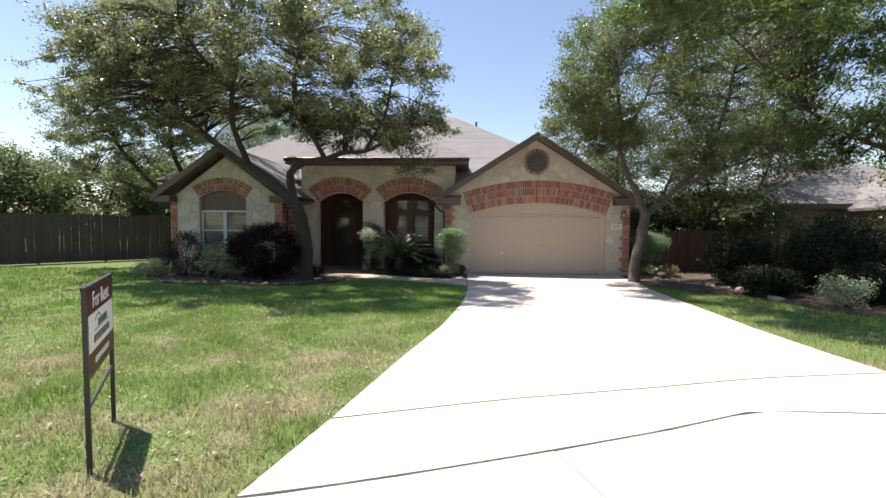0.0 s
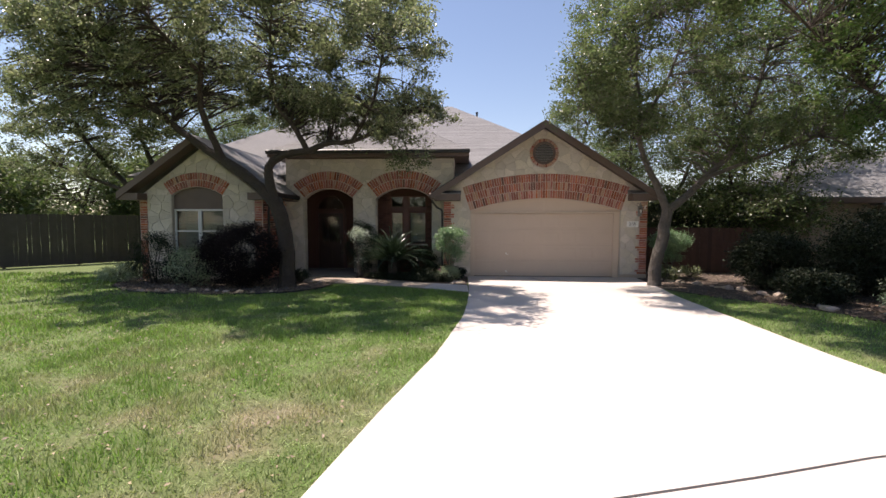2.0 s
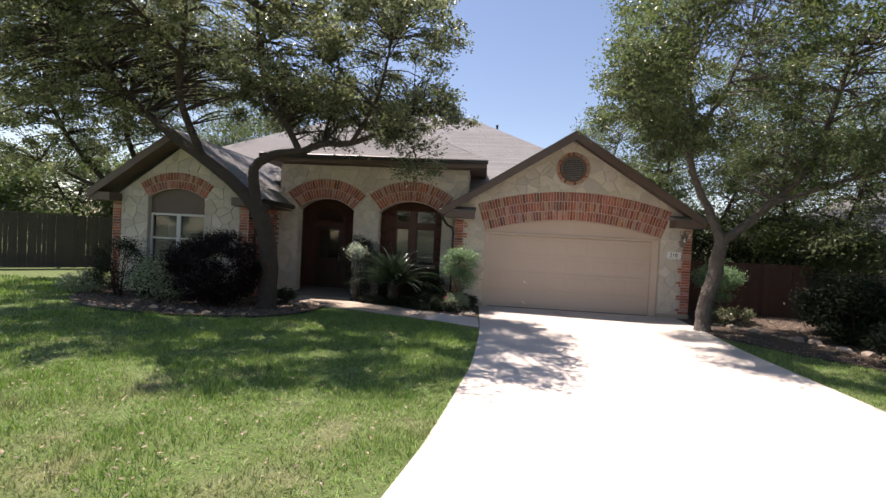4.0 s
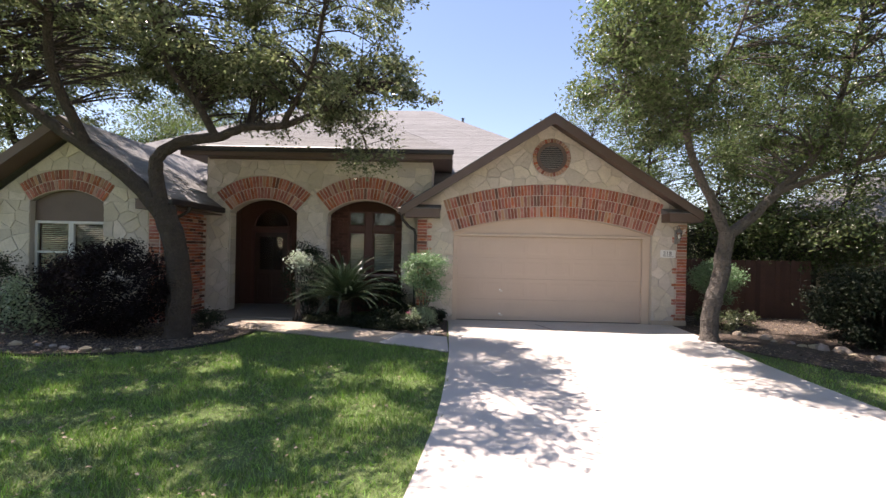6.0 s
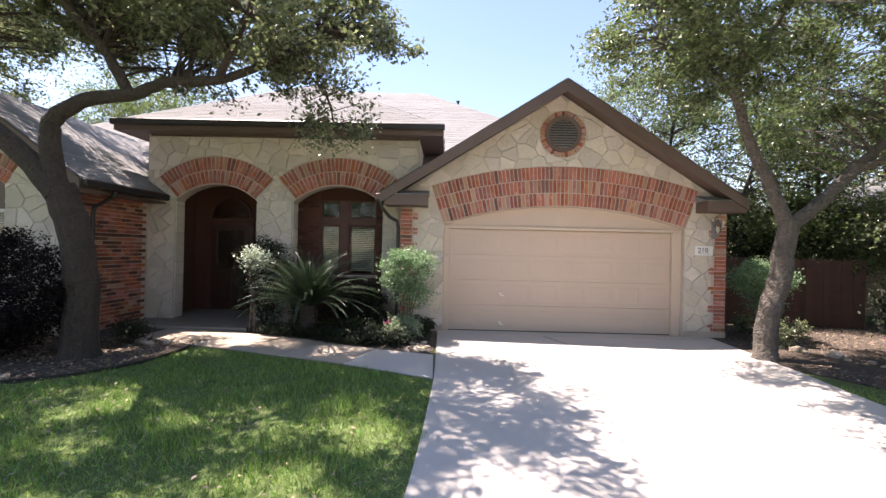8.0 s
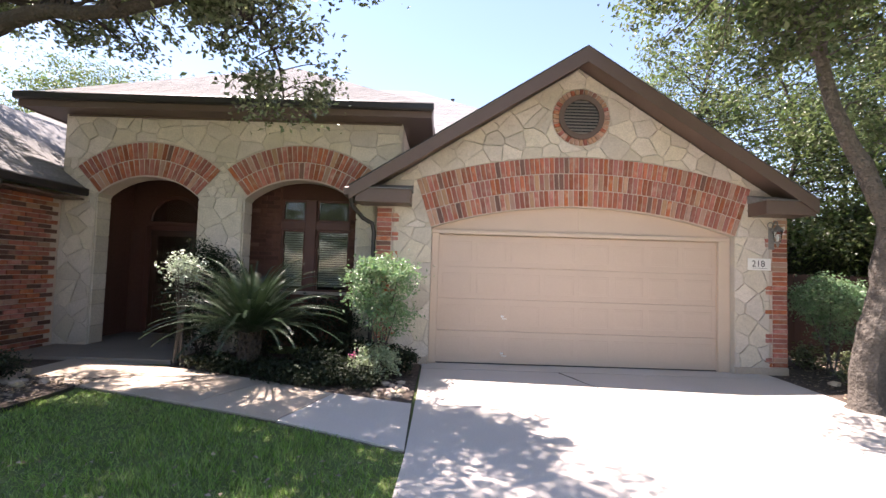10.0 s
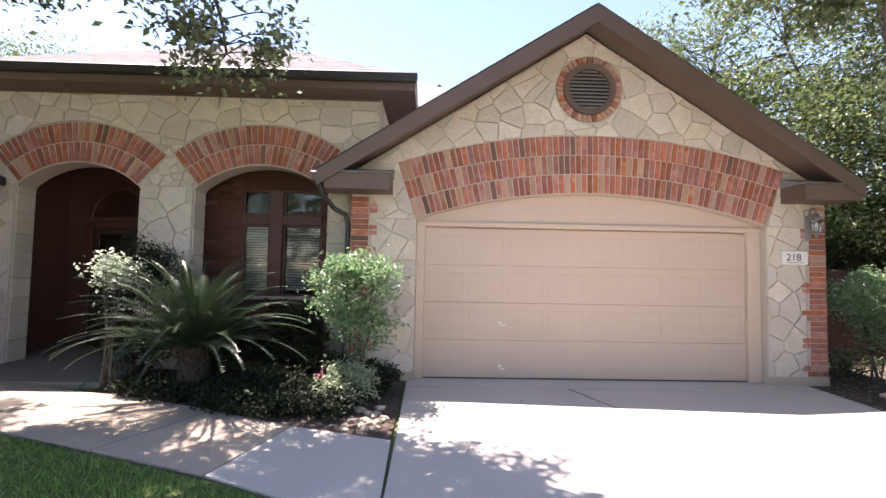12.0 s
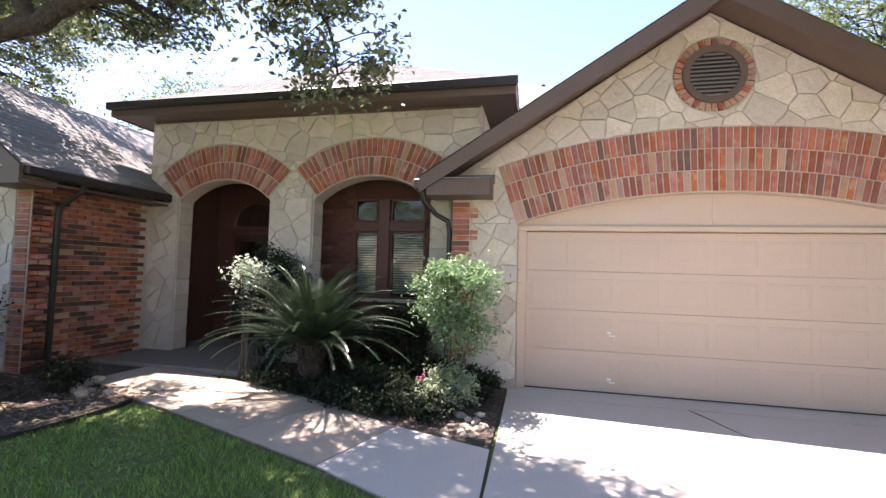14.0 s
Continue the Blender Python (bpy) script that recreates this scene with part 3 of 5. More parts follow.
def build_entry_wall():
    pts = [(-6.255, 0.0), (-5.665, 0.0), (-5.665, 2.55)] + opening_arc(A1) + [(-3.935, 2.55), (-3.935, 0.0), (-3.20, 0.0), (-3.20, 2.55)] + opening_arc(A2) + [(-1.28, 2.55), (-1.28, 0.0), (-0.57, 0.0), (-0.57, 4.15), (-6.255, 4.15)]
    bm = prism(bmesh.new(), [(x, EW, z) for x, z in pts], (0, 0.33, 0))
    wall = part("entry_wall", bm, M_MORTAR, house)
    rng = random.Random(11)
    o1, o2 = A1["r0"] + 0.59, A2["r0"] + 0.59
    stonework(wall, [
        ((-6.235, -5.67, 0.02, 2.62), [], ()),
        ((-3.93, -3.20, 0.02, 2.62), [], ()),
        ((-1.28, -0.98, 0.02, 2.62), [], ()),
        ((-6.235, -0.58, 3.22, 4.12), [], ((A1["cx"], A1["cz"], o1, A1["half"]), (A2["cx"], A2["cz"], o2, A2["half"]))),
    ], EW, rng, 0.38, 0.25)
    stonework(wall, [((x0, x1, 2.62, 3.22), [], ((A1["cx"], A1["cz"], o1, A1["half"]), (A2["cx"], A2["cz"], o2, A2["half"]))) for x0, x1 in ((-6.235, -5.6), (-4.0, -3.0), (-1.4, -0.58))], EW, rng, 0.17, 0.13)
    for x, xs in ((-5.665, -1), (-3.935, 1), (-3.20, -1), (-1.28, 1)):
        # squared blocks line the reveals
        z = 0.06
        while z < 2.5:
            h = rng.uniform(0.24, 0.40)
            h = min(h, 2.58 - z)
            x0, x1 = (x, x + 0.025) if xs < 0 else (x - 0.025, x)
            part("stone", box(bmesh.new(), x0, x1, EW + 0.01, EW + 0.32, z, z + h - 0.014, 0.006), M_STONE, wall)
            z += h
    for a, rings, rh in ((A1, 2, 0.29), (A2, 2, 0.29)):
        ring = arch_body("entry_arch", house, a["cx"], a["cz"], a["r0"] - 0.004, a["r0"] + 0.59, -a["half"], a["half"], EW - 0.012, EW + 0.02)
        ring_of_bricks(ring, a["cx"], a["cz"], a["r0"], rings, rh, -a["half"], a["half"], EW, rng)
        arch_body("arch_soffit", ring, a["cx"], a["cz"], a["r0"] - 0.012, a["r0"] - 0.002, -a["half"], a["half"], EW - 0.005, EW + 0.32)
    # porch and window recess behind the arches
    # The brick walls in here take the darkened brick, painting in porch shade.
    part("porch_back_wall", box(bmesh.new(), -6.2, -3.5, 1.65, 1.8, 0, 4.1), M_BRICK_SHADED, house)
    part("porch_side_wall", box(bmesh.new(), -3.62, -3.45, 0.45, 1.65, 0, 4.1), M_BRICK_SHADED, house)
    part("porch_ceiling", box(bmesh.new(), -6.1, -0.6, 0.45, 1.65, 3.2, 3.3), M_TRIM, house)
    # the upper side of the raised entry
    part("entry_side_wall", box(bmesh.new(), -0.72, -0.57, 0.45, 4.0, 2.5, 4.15), M_STONE, house)
    part("entry_side_wall", box(bmesh.new(), -6.20, -6.05, 0.45, 4.0, 0.0, 4.15), M_BRICK_SHADED, house)


set_back(build_entry_wall)


def build_entry_door():
    """A dark wooden door with an arched transom at the back of the porch."""
    door = part("front_door", box(bmesh.new(), -5.62, -4.70, 1.60, 1.65, 0.06, 2.12, 0.006), M_WOOD_DOOR, house, "dark wooden front door in deep shade")
    for x0, x1, z0, z1 in ((-5.52, -5.20, 0.22, 0.9), (-5.12, -4.80, 0.22, 0.9)):
        part("panel", box(bmesh.new(), x0, x1, 1.58, 1.60, z0, z1, 0.01), M_WOOD_DOOR, door)
    part("pane", box(bmesh.new(), -5.48, -4.84, 1.59, 1.598, 1.05, 2.0), M_GLASS, door)
    part("handle", tube(bmesh.new(), [(-4.78, 1.56, 0.98), (-4.78, 1.55, 1.05), (-4.78, 1.56, 1.12)], [0.012, 0.014, 0.012], 6), M_METAL_GREY, door)
    for x0, x1, z0, z1 in ((-5.72, -5.62, 0.06, 2.2), (-4.70, -4.60, 0.06, 2.2), (-5.72, -4.60, 2.12, 2.22)):
        part("door_frame", box(bmesh.new(), x0, x1, 1.58, 1.66, z0, z1, 0.006), M_FRAME_RED, house)
    bm = prism(bmesh.new(), [(-5.62, 1.62, 2.30)] + [(x, 1.62, z) for x, z in arc(-5.16, 2.30, 0.46, -1.57, 1.57, 16)] + [(-4.70, 1.62, 2.30)], (0, 0.02, 0))
    bmesh.ops.remove_doubles(bm, verts=bm.verts[:], dist=0.002)
    part("transom_pane", bm, M_GLASS, house)
    bm = bmesh.new()
    tube(bm, [(x, 1.62, z) for x, z in arc(-5.16, 2.30, 0.49, -1.57, 1.57, 16)], [0.035] * 17, 6)
    part("transom_frame", bm, M_FRAME_RED, house)


set_back(build_entry_door)


def build_front_window():
    """Four brown-framed lights with blinds behind the second arch."""
    y = 0.88
    xs, zs = (-2.80, -2.36, -2.16, -1.55), (1.02, 2.16, 2.32, 2.72)
    window = part("front_window", box(bmesh.new(), xs[1], xs[2], y - 0.03, y + 0.1, zs[0], zs[3], 0.008), M_FRAME_RED, house, "brown framed front window with half-lowered white blinds")
    # Recess brick is the darkened copy as well, for the window's shade.
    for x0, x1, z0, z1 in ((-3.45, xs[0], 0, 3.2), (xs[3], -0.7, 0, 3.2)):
        wall = part("recess_wall", box(bmesh.new(), x0, x1, y, y + 0.15, z0, z1), M_BRICK_SHADED, house)
        sets = [brick_mesh("brick", 0.235, 0.066, 0.018, m) for m in (M_BRICK_SHADED, M_BRICK_SHADED, M_BRICK_DARK)]
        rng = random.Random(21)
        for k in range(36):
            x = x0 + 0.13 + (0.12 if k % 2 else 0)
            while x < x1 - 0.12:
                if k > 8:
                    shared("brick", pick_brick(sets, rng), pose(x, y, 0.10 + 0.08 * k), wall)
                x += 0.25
    part("recess_wall", box(bmesh.new(), xs[0], xs[3], y, y + 0.15, 0, zs[0]), M_BRICK_SHADED, house)
    part("recess_wall", box(bmesh.new(), xs[0], xs[3], y, y + 0.15, zs[3], 3.2), M_BRICK_SHADED, house)
    part("frame", box(bmesh.new(), xs[0], xs[3], y - 0.02, y + 0.1, zs[1], zs[2], 0.008), M_FRAME_RED, window)
    for x0, x1 in ((xs[0], xs[1]), (xs[2], xs[3])):
        for z0, z1 in ((zs[0], zs[1]), (zs[2], zs[3])):
            part("pane", box(bmesh.new(), x0 + 0.02, x1 - 0.02, y + 0.05, y + 0.056, z0 + 0.02, z1 - 0.02), M_GLASS, window)
            for a, b, c, d in ((x0, x0 + 0.035, z0, z1), (x1 - 0.035, x1, z0, z1), (x0 + 0.035, x1 - 0.035, z0, z0 + 0.035), (x0 + 0.035, x1 - 0.035, z1 - 0.035, z1)):
                part("sash", box(bmesh.new(), a, b, y + 0.02, y + 0.08, c, d, 0.004), M_FRAME_RED, window)
            if z0 == zs[0]:
                for k in range(24):
                    z = z1 - 0.06 - 0.043 * k
                    part("slat", prism(bmesh.new(), [(x0 + 0.05, y + 0.085, z), (x0 + 0.05, y + 0.105, z + 0.03), (x0 + 0.05, y + 0.108, z + 0.028), (x0 + 0.05, y + 0.088, z - 0.002)], (x1 - x0 - 0.1, 0, 0)), M_BLIND, window)
    part("window_sill", box(bmesh.new(), xs[0] - 0.05, xs[3] + 0.05, y - 0.06, y + 0.05, zs[0] - 0.06, zs[0], 0.01), M_WALK, window)
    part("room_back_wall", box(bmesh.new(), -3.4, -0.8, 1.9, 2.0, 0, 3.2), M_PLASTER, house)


set_back(build_front_window)


def build_wing():
    cx = -8.82
    wl, w0, w1, zb, zt = -10.90, -9.82, -8.10, 0.85, 2.32
    wa = dict(cx=-8.96, r0=1.50, cz=3.04 - 1.50, half=math.asin(0.86 / 1.50))
    pts = [(wl, 0.0), (w0, 0.0), *opening_arc(wa), (w1, 0.0), (WX, 0.0), (WX, 2.74), (cx, 4.26), (wl, 2.74)]
    bm = prism(bmesh.new(), [(x, WF, z) for x, z in pts], (0, 0.25, 0))
    wall = part("wing_wall", bm, M_MORTAR, house)
    part("wing_wall_base", box(bmesh.new(), w0, w1, WF + 0.02, WF + 0.25, 0, zb), M_MORTAR, house)
    rng = random.Random(17)
    stonework(wall, [
        ((-10.63, w0, 0.05, 2.78), [], ()),
        ((w1, -7.05, 0.05, 2.78), [], ()),
        ((w0, w1, 0.05, zb), [], ()),
        ((-10.85, -6.85, 2.78, 4.20), [(0.72, 1.0, 0.72 * cx + 4.20), (-0.72, 1.0, -0.72 * cx + 4.20)], ((wa["cx"], wa["cz"], wa["r0"] + 0.46, wa["half"]),)),
    ], WF, rng, 0.38, 0.27)
    ring = arch_body("window_arch", house, wa["cx"], wa["cz"], wa["r0"] - 0.004, wa["r0"] + 0.46, -wa["half"], wa["half"], WF - 0.012, WF + 0.02)
    ring_of_bricks(ring, wa["cx"], wa["cz"], wa["r0"], 2, 0.23, -wa["half"], wa["half"], WF, rng)
    sets_l, sets_s = brick_set(0.235, 0.066, 0.024), brick_set(0.115, 0.066, 0.024)
    # Darkened bricks mixed in so the side wall's colour holds its shade.
    mixed = [sets_l[0], brick_mesh("brick", 0.235, 0.066, 0.024, M_BRICK_SHADED)]
    for x0, x1 in ((WX - 0.27, WX + 0.012), (-10.912, -10.64)):
        quoin = part("brick_corner", box(bmesh.new(), x0, x1, WF - 0.010, WF, 0, 2.74), M_BRICK_MORTAR, house)
        for k in range(34):
            shared("brick", pick_brick(sets_l, rng), pose((x0 + x1) / 2, WF, 0.05 + 0.08 * k), quoin)
    # brick side wall that faces the walk
    side = part("wing_side_wall", box(bmesh.new(), WX - 0.2, WX, WF + 0.25, EY, 0, 2.78), M_BRICK_MORTAR, house)
    box_ = box(bmesh.new(), WX - 0.2, WX, WF + 0.001, WF + 0.25, 0, 2.74)
    part("wing_side_wall", box_, M_BRICK_MORTAR, house)
    for k in range(34):
        y = WF + (0.125 if k % 2 == 0 else 0.0)
        if k % 2:
            y = WF + 0.245
            shared("brick", pick_brick(sets_s, rng), pose(WX, WF + 0.055, 0.05 + 0.08 * k, 0, 0, 90), side)
        while y < EY - 0.10:
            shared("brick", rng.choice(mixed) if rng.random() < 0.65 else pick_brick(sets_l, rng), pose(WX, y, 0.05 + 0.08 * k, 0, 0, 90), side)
            y += 0.247
    # window with a solid arched head
    y = WF + 0.12
    head = [(w0, zt), (w1, zt)] + [(x, z - 0.003) for x, z in opening_arc(wa)][::-1]
    window = part("wing_window", prism(bmesh.new(), [(x, y, z) for x, z in head], (0, 0.05, 0)), M_TRIM, house, "pale framed twin window with a solid arched head")
    for x0, x1 in ((w0, wa["cx"]), (wa["cx"], w1)):
        for a, b, c, d in ((x0, x0 + 0.06, zb, zt), (x1 - 0.06, x1, zb, zt), (x0 + 0.06, x1 - 0.06, zb, zb + 0.06), (x0 + 0.06, x1 - 0.06, zt - 0.06, zt), (x0 + 0.06, x1 - 0.06, 1.57, 1.62)):
            part("frame", box(bmesh.new(), a, b, y - 0.01, y + 0.06, c, d, 0.005), M_FRAME_WHITE, window)
        for c, d in ((zb + 0.06, 1.57), (1.62, zt - 0.06)):
            part("pane", box(bmesh.new(), x0 + 0.06, x1 - 0.06, y + 0.03, y + 0.036, c, d), M_GLASS, window)
        for k in range(30):
            z = zt - 0.08 - 0.046 * k
            part("slat", prism(bmesh.new(), [(x0 + 0.07, y + 0.08, z), (x0 + 0.07, y + 0.10, z + 0.03), (x0 + 0.07, y + 0.103, z + 0.028), (x0 + 0.07, y + 0.083, z - 0.002)], (x1 - x0 - 0.14, 0, 0)), M_BLIND, window)
    part("window_sill", box(bmesh.new(), w0 - 0.03, w1 + 0.03, WF - 0.05, WF + 0.12, zb - 0.08, zb, 0.01), M_WALK, window)
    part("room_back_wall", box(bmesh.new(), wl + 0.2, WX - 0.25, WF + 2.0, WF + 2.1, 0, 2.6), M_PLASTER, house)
    part("wing_end_wall", box(bmesh.new(), wl, wl + 0.2, WF + 0.25, 6.0, 0, 2.74), M_BRICK, house)


build_wing()


# ---- roofs ----
def courses(parent, el, er, rl, rr, pitch=0.145, rng=random.Random(5)):
    """Overlapping rows of tabbed shingles on a roof plane: eave left and right, ridge left and right."""
    el, er, rl, rr = map(Vector, (el, er, rl, rr))
    n = max(2, int((rl - el).length / pitch))
    up = (er - el).cross(rl - el).normalized()
    if up.z < 0:
        up = -up
    for k in range(n):
        a, b = el.lerp(rl, k / n), er.lerp(rr, k / n)
        c, d = el.lerp(rl, min(1, (k + 1.25) / n)), er.lerp(rr, min(1, (k + 1.25) / n))
        m = max(2, int((b - a).length / 0.24))
        bm = bmesh.new()
        slope = (c - a).normalized()
        rows = []
        for i in range(m):
            drop = rng.choice((0.0, 0.0, 0.012, -0.010))
            for u in (i / m, (i + 0.97) / m):
                p, q = a.lerp(b, u), c.lerp(d, u)
                rows.append((bm.verts.new(p - slope * drop + up * 0.009), bm.verts.new(q + up * 0.004), bm.verts.new(p - slope * drop + up * 0.003)))
        for s, t in zip(rows, rows[1:]):
            bm.faces.new((s[0], t[0], t[1], s[1]))
            bm.faces.new((s[2], t[2], t[0], s[0]))
        part("shingle_course", bm, M_SHINGLE, parent)


def plane_slab(pts, thick=0.10):
    return prism(bmesh.new(), pts, (0, 0, -thick))


def fascia(parent, a, b, h=0.20, t=0.03, out=(0, -1, 0)):
    """A board hung along an eave or rake."""
    a, b, o = Vector(a), Vector(b), Vector(out) * t
    return part("fascia", prism(bmesh.new(), [a, b, b - Vector((0, 0, h)), a - Vector((0, 0, h))], o), M_TRIM, parent)


def build_garage_roof():
    x0, x1, xm, ze, zr, yf, yb = -1.36, 6.14, 2.43, 2.90, 5.30, -0.46, 5.5
    roof = part("garage_roof", plane_slab([(x0, yf, ze), (xm, yf, zr), (xm, yb, zr), (x0, yb, ze)], 0.09), M_SHINGLE, house, "grey shingle gable roof with brown fascia")
    part("slope", plane_slab([(xm + 0.001, yf, zr), (x1, yf, ze), (x1, yb, ze), (xm + 0.001, yb, zr)], 0.09), M_SHINGLE, roof)
    courses(roof, (x0, yf - 0.03, ze), (x0, yb, ze), (xm, yf - 0.03, zr), (xm, yb, zr))
    courses(roof, (x1, yf - 0.03, ze), (x1, yb, ze), (xm, yf - 0.03, zr), (xm, yb, zr))
    # rake boards and sloping soffits
    for xe in (x0, x1):
        part("rake_board", prism(bmesh.new(), [(xe, yf, ze - 0.02), (xm, yf, zr - 0.02), (xm, yf, zr - 0.27), (xe, yf, ze - 0.23)], (0, -0.035, 0)), M_TRIM, roof)
        part("soffit", prism(bmesh.new(), [(xe, yf + 0.002, ze - 0.12), (xm, yf + 0.002, zr - 0.12), (xm, yf + 0.002, zr - 0.15), (xe, yf + 0.002, ze - 0.15)], (0, 0.455, 0)), M_TRIM, roof)
    # boxed eave returns with little shingled tops
    for a, b in ((x0 + 0.10, -0.38), (5.32, x1 - 0.02)):
        part("eave_return", box(bmesh.new(), a, b, yf + 0.002, -0.002, 2.64, 2.86, 0.004), M_TRIM, roof)
        part("return_top", prism(bmesh.new(), [(a - 0.02, yf - 0.02, 2.862), (a - 0.02, -0.035, 2.862), (a - 0.02, -0.035, 3.0)], (b - a + 0.04, 0, 0)), M_SHINGLE, roof)
        part("drip_edge", box(bmesh.new(), a - 0.02, b + 0.02, yf - 0.03, yf - 0.005, 2.862, 2.874), M_METAL_GREY, roof)
    part("gutter", box(bmesh.new(), x0 - 0.10, x0 + 0.02, yf + 0.01, yb, 2.73, 2.88, 0.02), M_TRIM, roof)
    bm = tube(bmesh.new(), [(-1.36, -0.30, 2.74), (-1.34, -0.28, 2.60), (-1.20, -0.06, 2.42), (-1.05, 0.02, 2.34), (-1.02, 0.03, 2.2), (-1.02, 0.03, 0.15)], [0.038] * 6, 8)
    part("downspout", bm, M_METAL_DARK, roof, "dark downspout from the garage eave")


build_garage_roof()


def build_entry_roof():
    x0, x1, yf, ze, s = -6.70, -0.07, -0.30, 4.18, 0.60
    k = 3.3
    a, b = Vector((x0, yf, ze)), Vector((x1, yf, ze))
    p, q = Vector((x0 + k, yf + k, ze + s * k)), Vector((x1 - k, yf + k, ze + s * k))
    roof = part("entry_roof", plane_slab([a, b, q, p], 0.06), M_SHINGLE, house, "pale grey shingle hip roof over the raised entry")
    part("slope", plane_slab([b, (x1, 5.0, ze), (x1 - k, 5.0, ze + s * k), q], 0.06), M_SHINGLE, roof)
    part("slope", plane_slab([a, p, (x0 + k, 5.0, ze + s * k), (x0, 5.0, ze)], 0.06), M_SHINGLE, roof)
    courses(roof, a, b, p, q)
    courses(roof, b, (x1, 5.0, ze), q, (x1 - k, 5.0, ze + s * k))
    part("fascia", box(bmesh.new(), x0, x1, yf - 0.03, yf - 0.001, ze - 0.22, ze - 0.03, 0.004), M_TRIM, roof)
    part("gutter", box(bmesh.new(), x0 - 0.03, x1 + 0.03, yf - 0.13, yf - 0.032, ze - 0.12, ze + 0.01, 0.02), M_METAL_DARK, roof)
    part("fascia", box(bmesh.new(), x1 - 0.03, x1, yf, 5.0, ze - 0.22, ze - 0.03, 0.004), M_TRIM, roof)
    part("fascia", box(bmesh.new(), x0, x0 + 0.03, yf, 5.0, ze - 0.22, ze - 0.03, 0.004), M_TRIM, roof)
    for a0, a1, y0, y1 in ((x0 + 0.03, x1 - 0.03, yf, EW - 0.04), (x1 - 0.53, x1 - 0.03, EW - 0.04, 5.0), (x0 + 0.03, x0 + 0.53, EW - 0.04, 5.0)):
        part("soffit", box(bmesh.new(), a0, a1, y0, y1, ze - 0.20, ze - 0.17), M_TRIM, roof)
    part("frieze_board", box(bmesh.new(), -6.19, -0.58, EW - 0.05, EW - 0.033, ze - 0.24, ze - 0.20, 0.004), M_TRIM, roof)


set_back(build_entry_roof)


def build_main_roof():
    """The high hip roof behind, with a plumbing vent."""
    s, zr, yr = 0.64, 7.95, 8.0
    xl, xr = -7.0, -1.0
    k = 6.6
    roof = part("main_roof", plane_slab([(xl, yr, zr), (xr, yr, zr), (xr + k, yr - k, zr - s * k), (xl - 0.2, yr - k, zr - s * k)], 0.08), M_SHINGLE, house, "high grey shingle hip roof at the back")
    part("slope", plane_slab([(xr, yr, zr), (xr + k, yr + 6, zr - s * k), (xr + k, yr - k, zr - s * k)], 0.08), M_SHINGLE, roof)
    part("slope", plane_slab([(xl, yr, zr), (xl - k, yr, zr - s * k), (xl - k, yr - k, zr - s * k), (xl - 0.2, yr - k, zr - s * k)], 0.08), M_SHINGLE, roof)
    courses(roof, (xl, yr - k, zr - s * k), (xr + k, yr - k, zr - s * k), (xl, yr, zr), (xr, yr, zr), 0.18)
    part("vent_pipe", tube(bmesh.new(), [(0.32, 7.6, 6.9), (0.32, 7.6, 7.50), (0.32, 7.6, 7.54)], [0.05, 0.05, 0.075], 10), M_METAL_DARK, roof)


build_main_roof()


def build_wing_roof():
    xm, zr, x0, x1, ze, yf, yb = -8.80, 4.64, -11.33, -6.33, 2.86, WF - 0.45, 4.0
    roof = part("wing_roof", plane_slab([(xm, yf, zr), (x1, yf, ze), (x1, EY - 0.02, ze), (WX - 0.07, EY - 0.02, ze + 0.371), (WX - 0.07, yb, ze + 0.371), (xm, yb, zr)], 0.09), M_SHINGLE, house, "grey shingle roof over the gabled wing")
    part("slope", plane_slab([(x0, yf, ze), (xm - 0.001, yf, zr), (xm - 0.001, yb, zr), (x0, yb, ze)], 0.09), M_SHINGLE, roof)
    courses(roof, (x1, yf - 0.03, ze), (x1, EY - 0.05, ze), (xm, yf - 0.03, zr), (xm, EY - 0.05, zr))
    for xe in (x0, x1):
        part("rake_board", prism(bmesh.new(), [(xe, yf, ze - 0.02), (xm, yf, zr - 0.02), (xm, yf, zr - 0.26), (xe, yf, ze - 0.25)], (0, -0.035, 0)), M_TRIM, roof)
        part("soffit", prism(bmesh.new(), [(xe, yf + 0.002, ze - 0.20), (xm, yf + 0.002, zr - 0.22), (xm, yf + 0.002, zr - 0.25), (xe, yf + 0.002, ze - 0.23)], (0, 0.42, 0)), M_TRIM, roof)
    for a, b in ((x0 + 0.05, -10.65), (-7.05, x1 - 0.02)):
        part("eave_return", box(bmesh.new(), a, b, yf + 0.002, WF - 0.002, 2.60, 2.82, 0.004), M_TRIM, roof)
        part("return_top", prism(bmesh.new(), [(a - 0.02, yf - 0.02, 2.822), (a - 0.02, WF - 0.035, 2.822), (a - 0.02, WF - 0.035, 2.82)], (b - a + 0.04, 0, 0)), M_SHINGLE, roof)
    part("gutter", box(bmesh.new(), x1 - 0.02, x1 + 0.09, yf + 0.01, EY - 0.05, ze - 0.15, ze - 0.01, 0.02), M_METAL_DARK, roof)
    part("soffit", box(bmesh.new(), WX + 0.002, x1 - 0.02, WF, EY - 0.03, ze - 0.22, ze - 0.19), M_TRIM, roof)
    bm = tube(bmesh.new(), [(x1 + 0.03, -1.12, ze - 0.14), (x1, -1.12, ze - 0.24), (WX + 0.08, -1.14, ze - 0.46), (WX + 0.06, -1.14, ze - 0.6), (WX + 0.06, -1.14, 0.1)], [0.04] * 5, 8)
    part("downspout", bm, M_METAL_DARK, roof, "dark downspout on the brick side wall")


build_wing_roof()


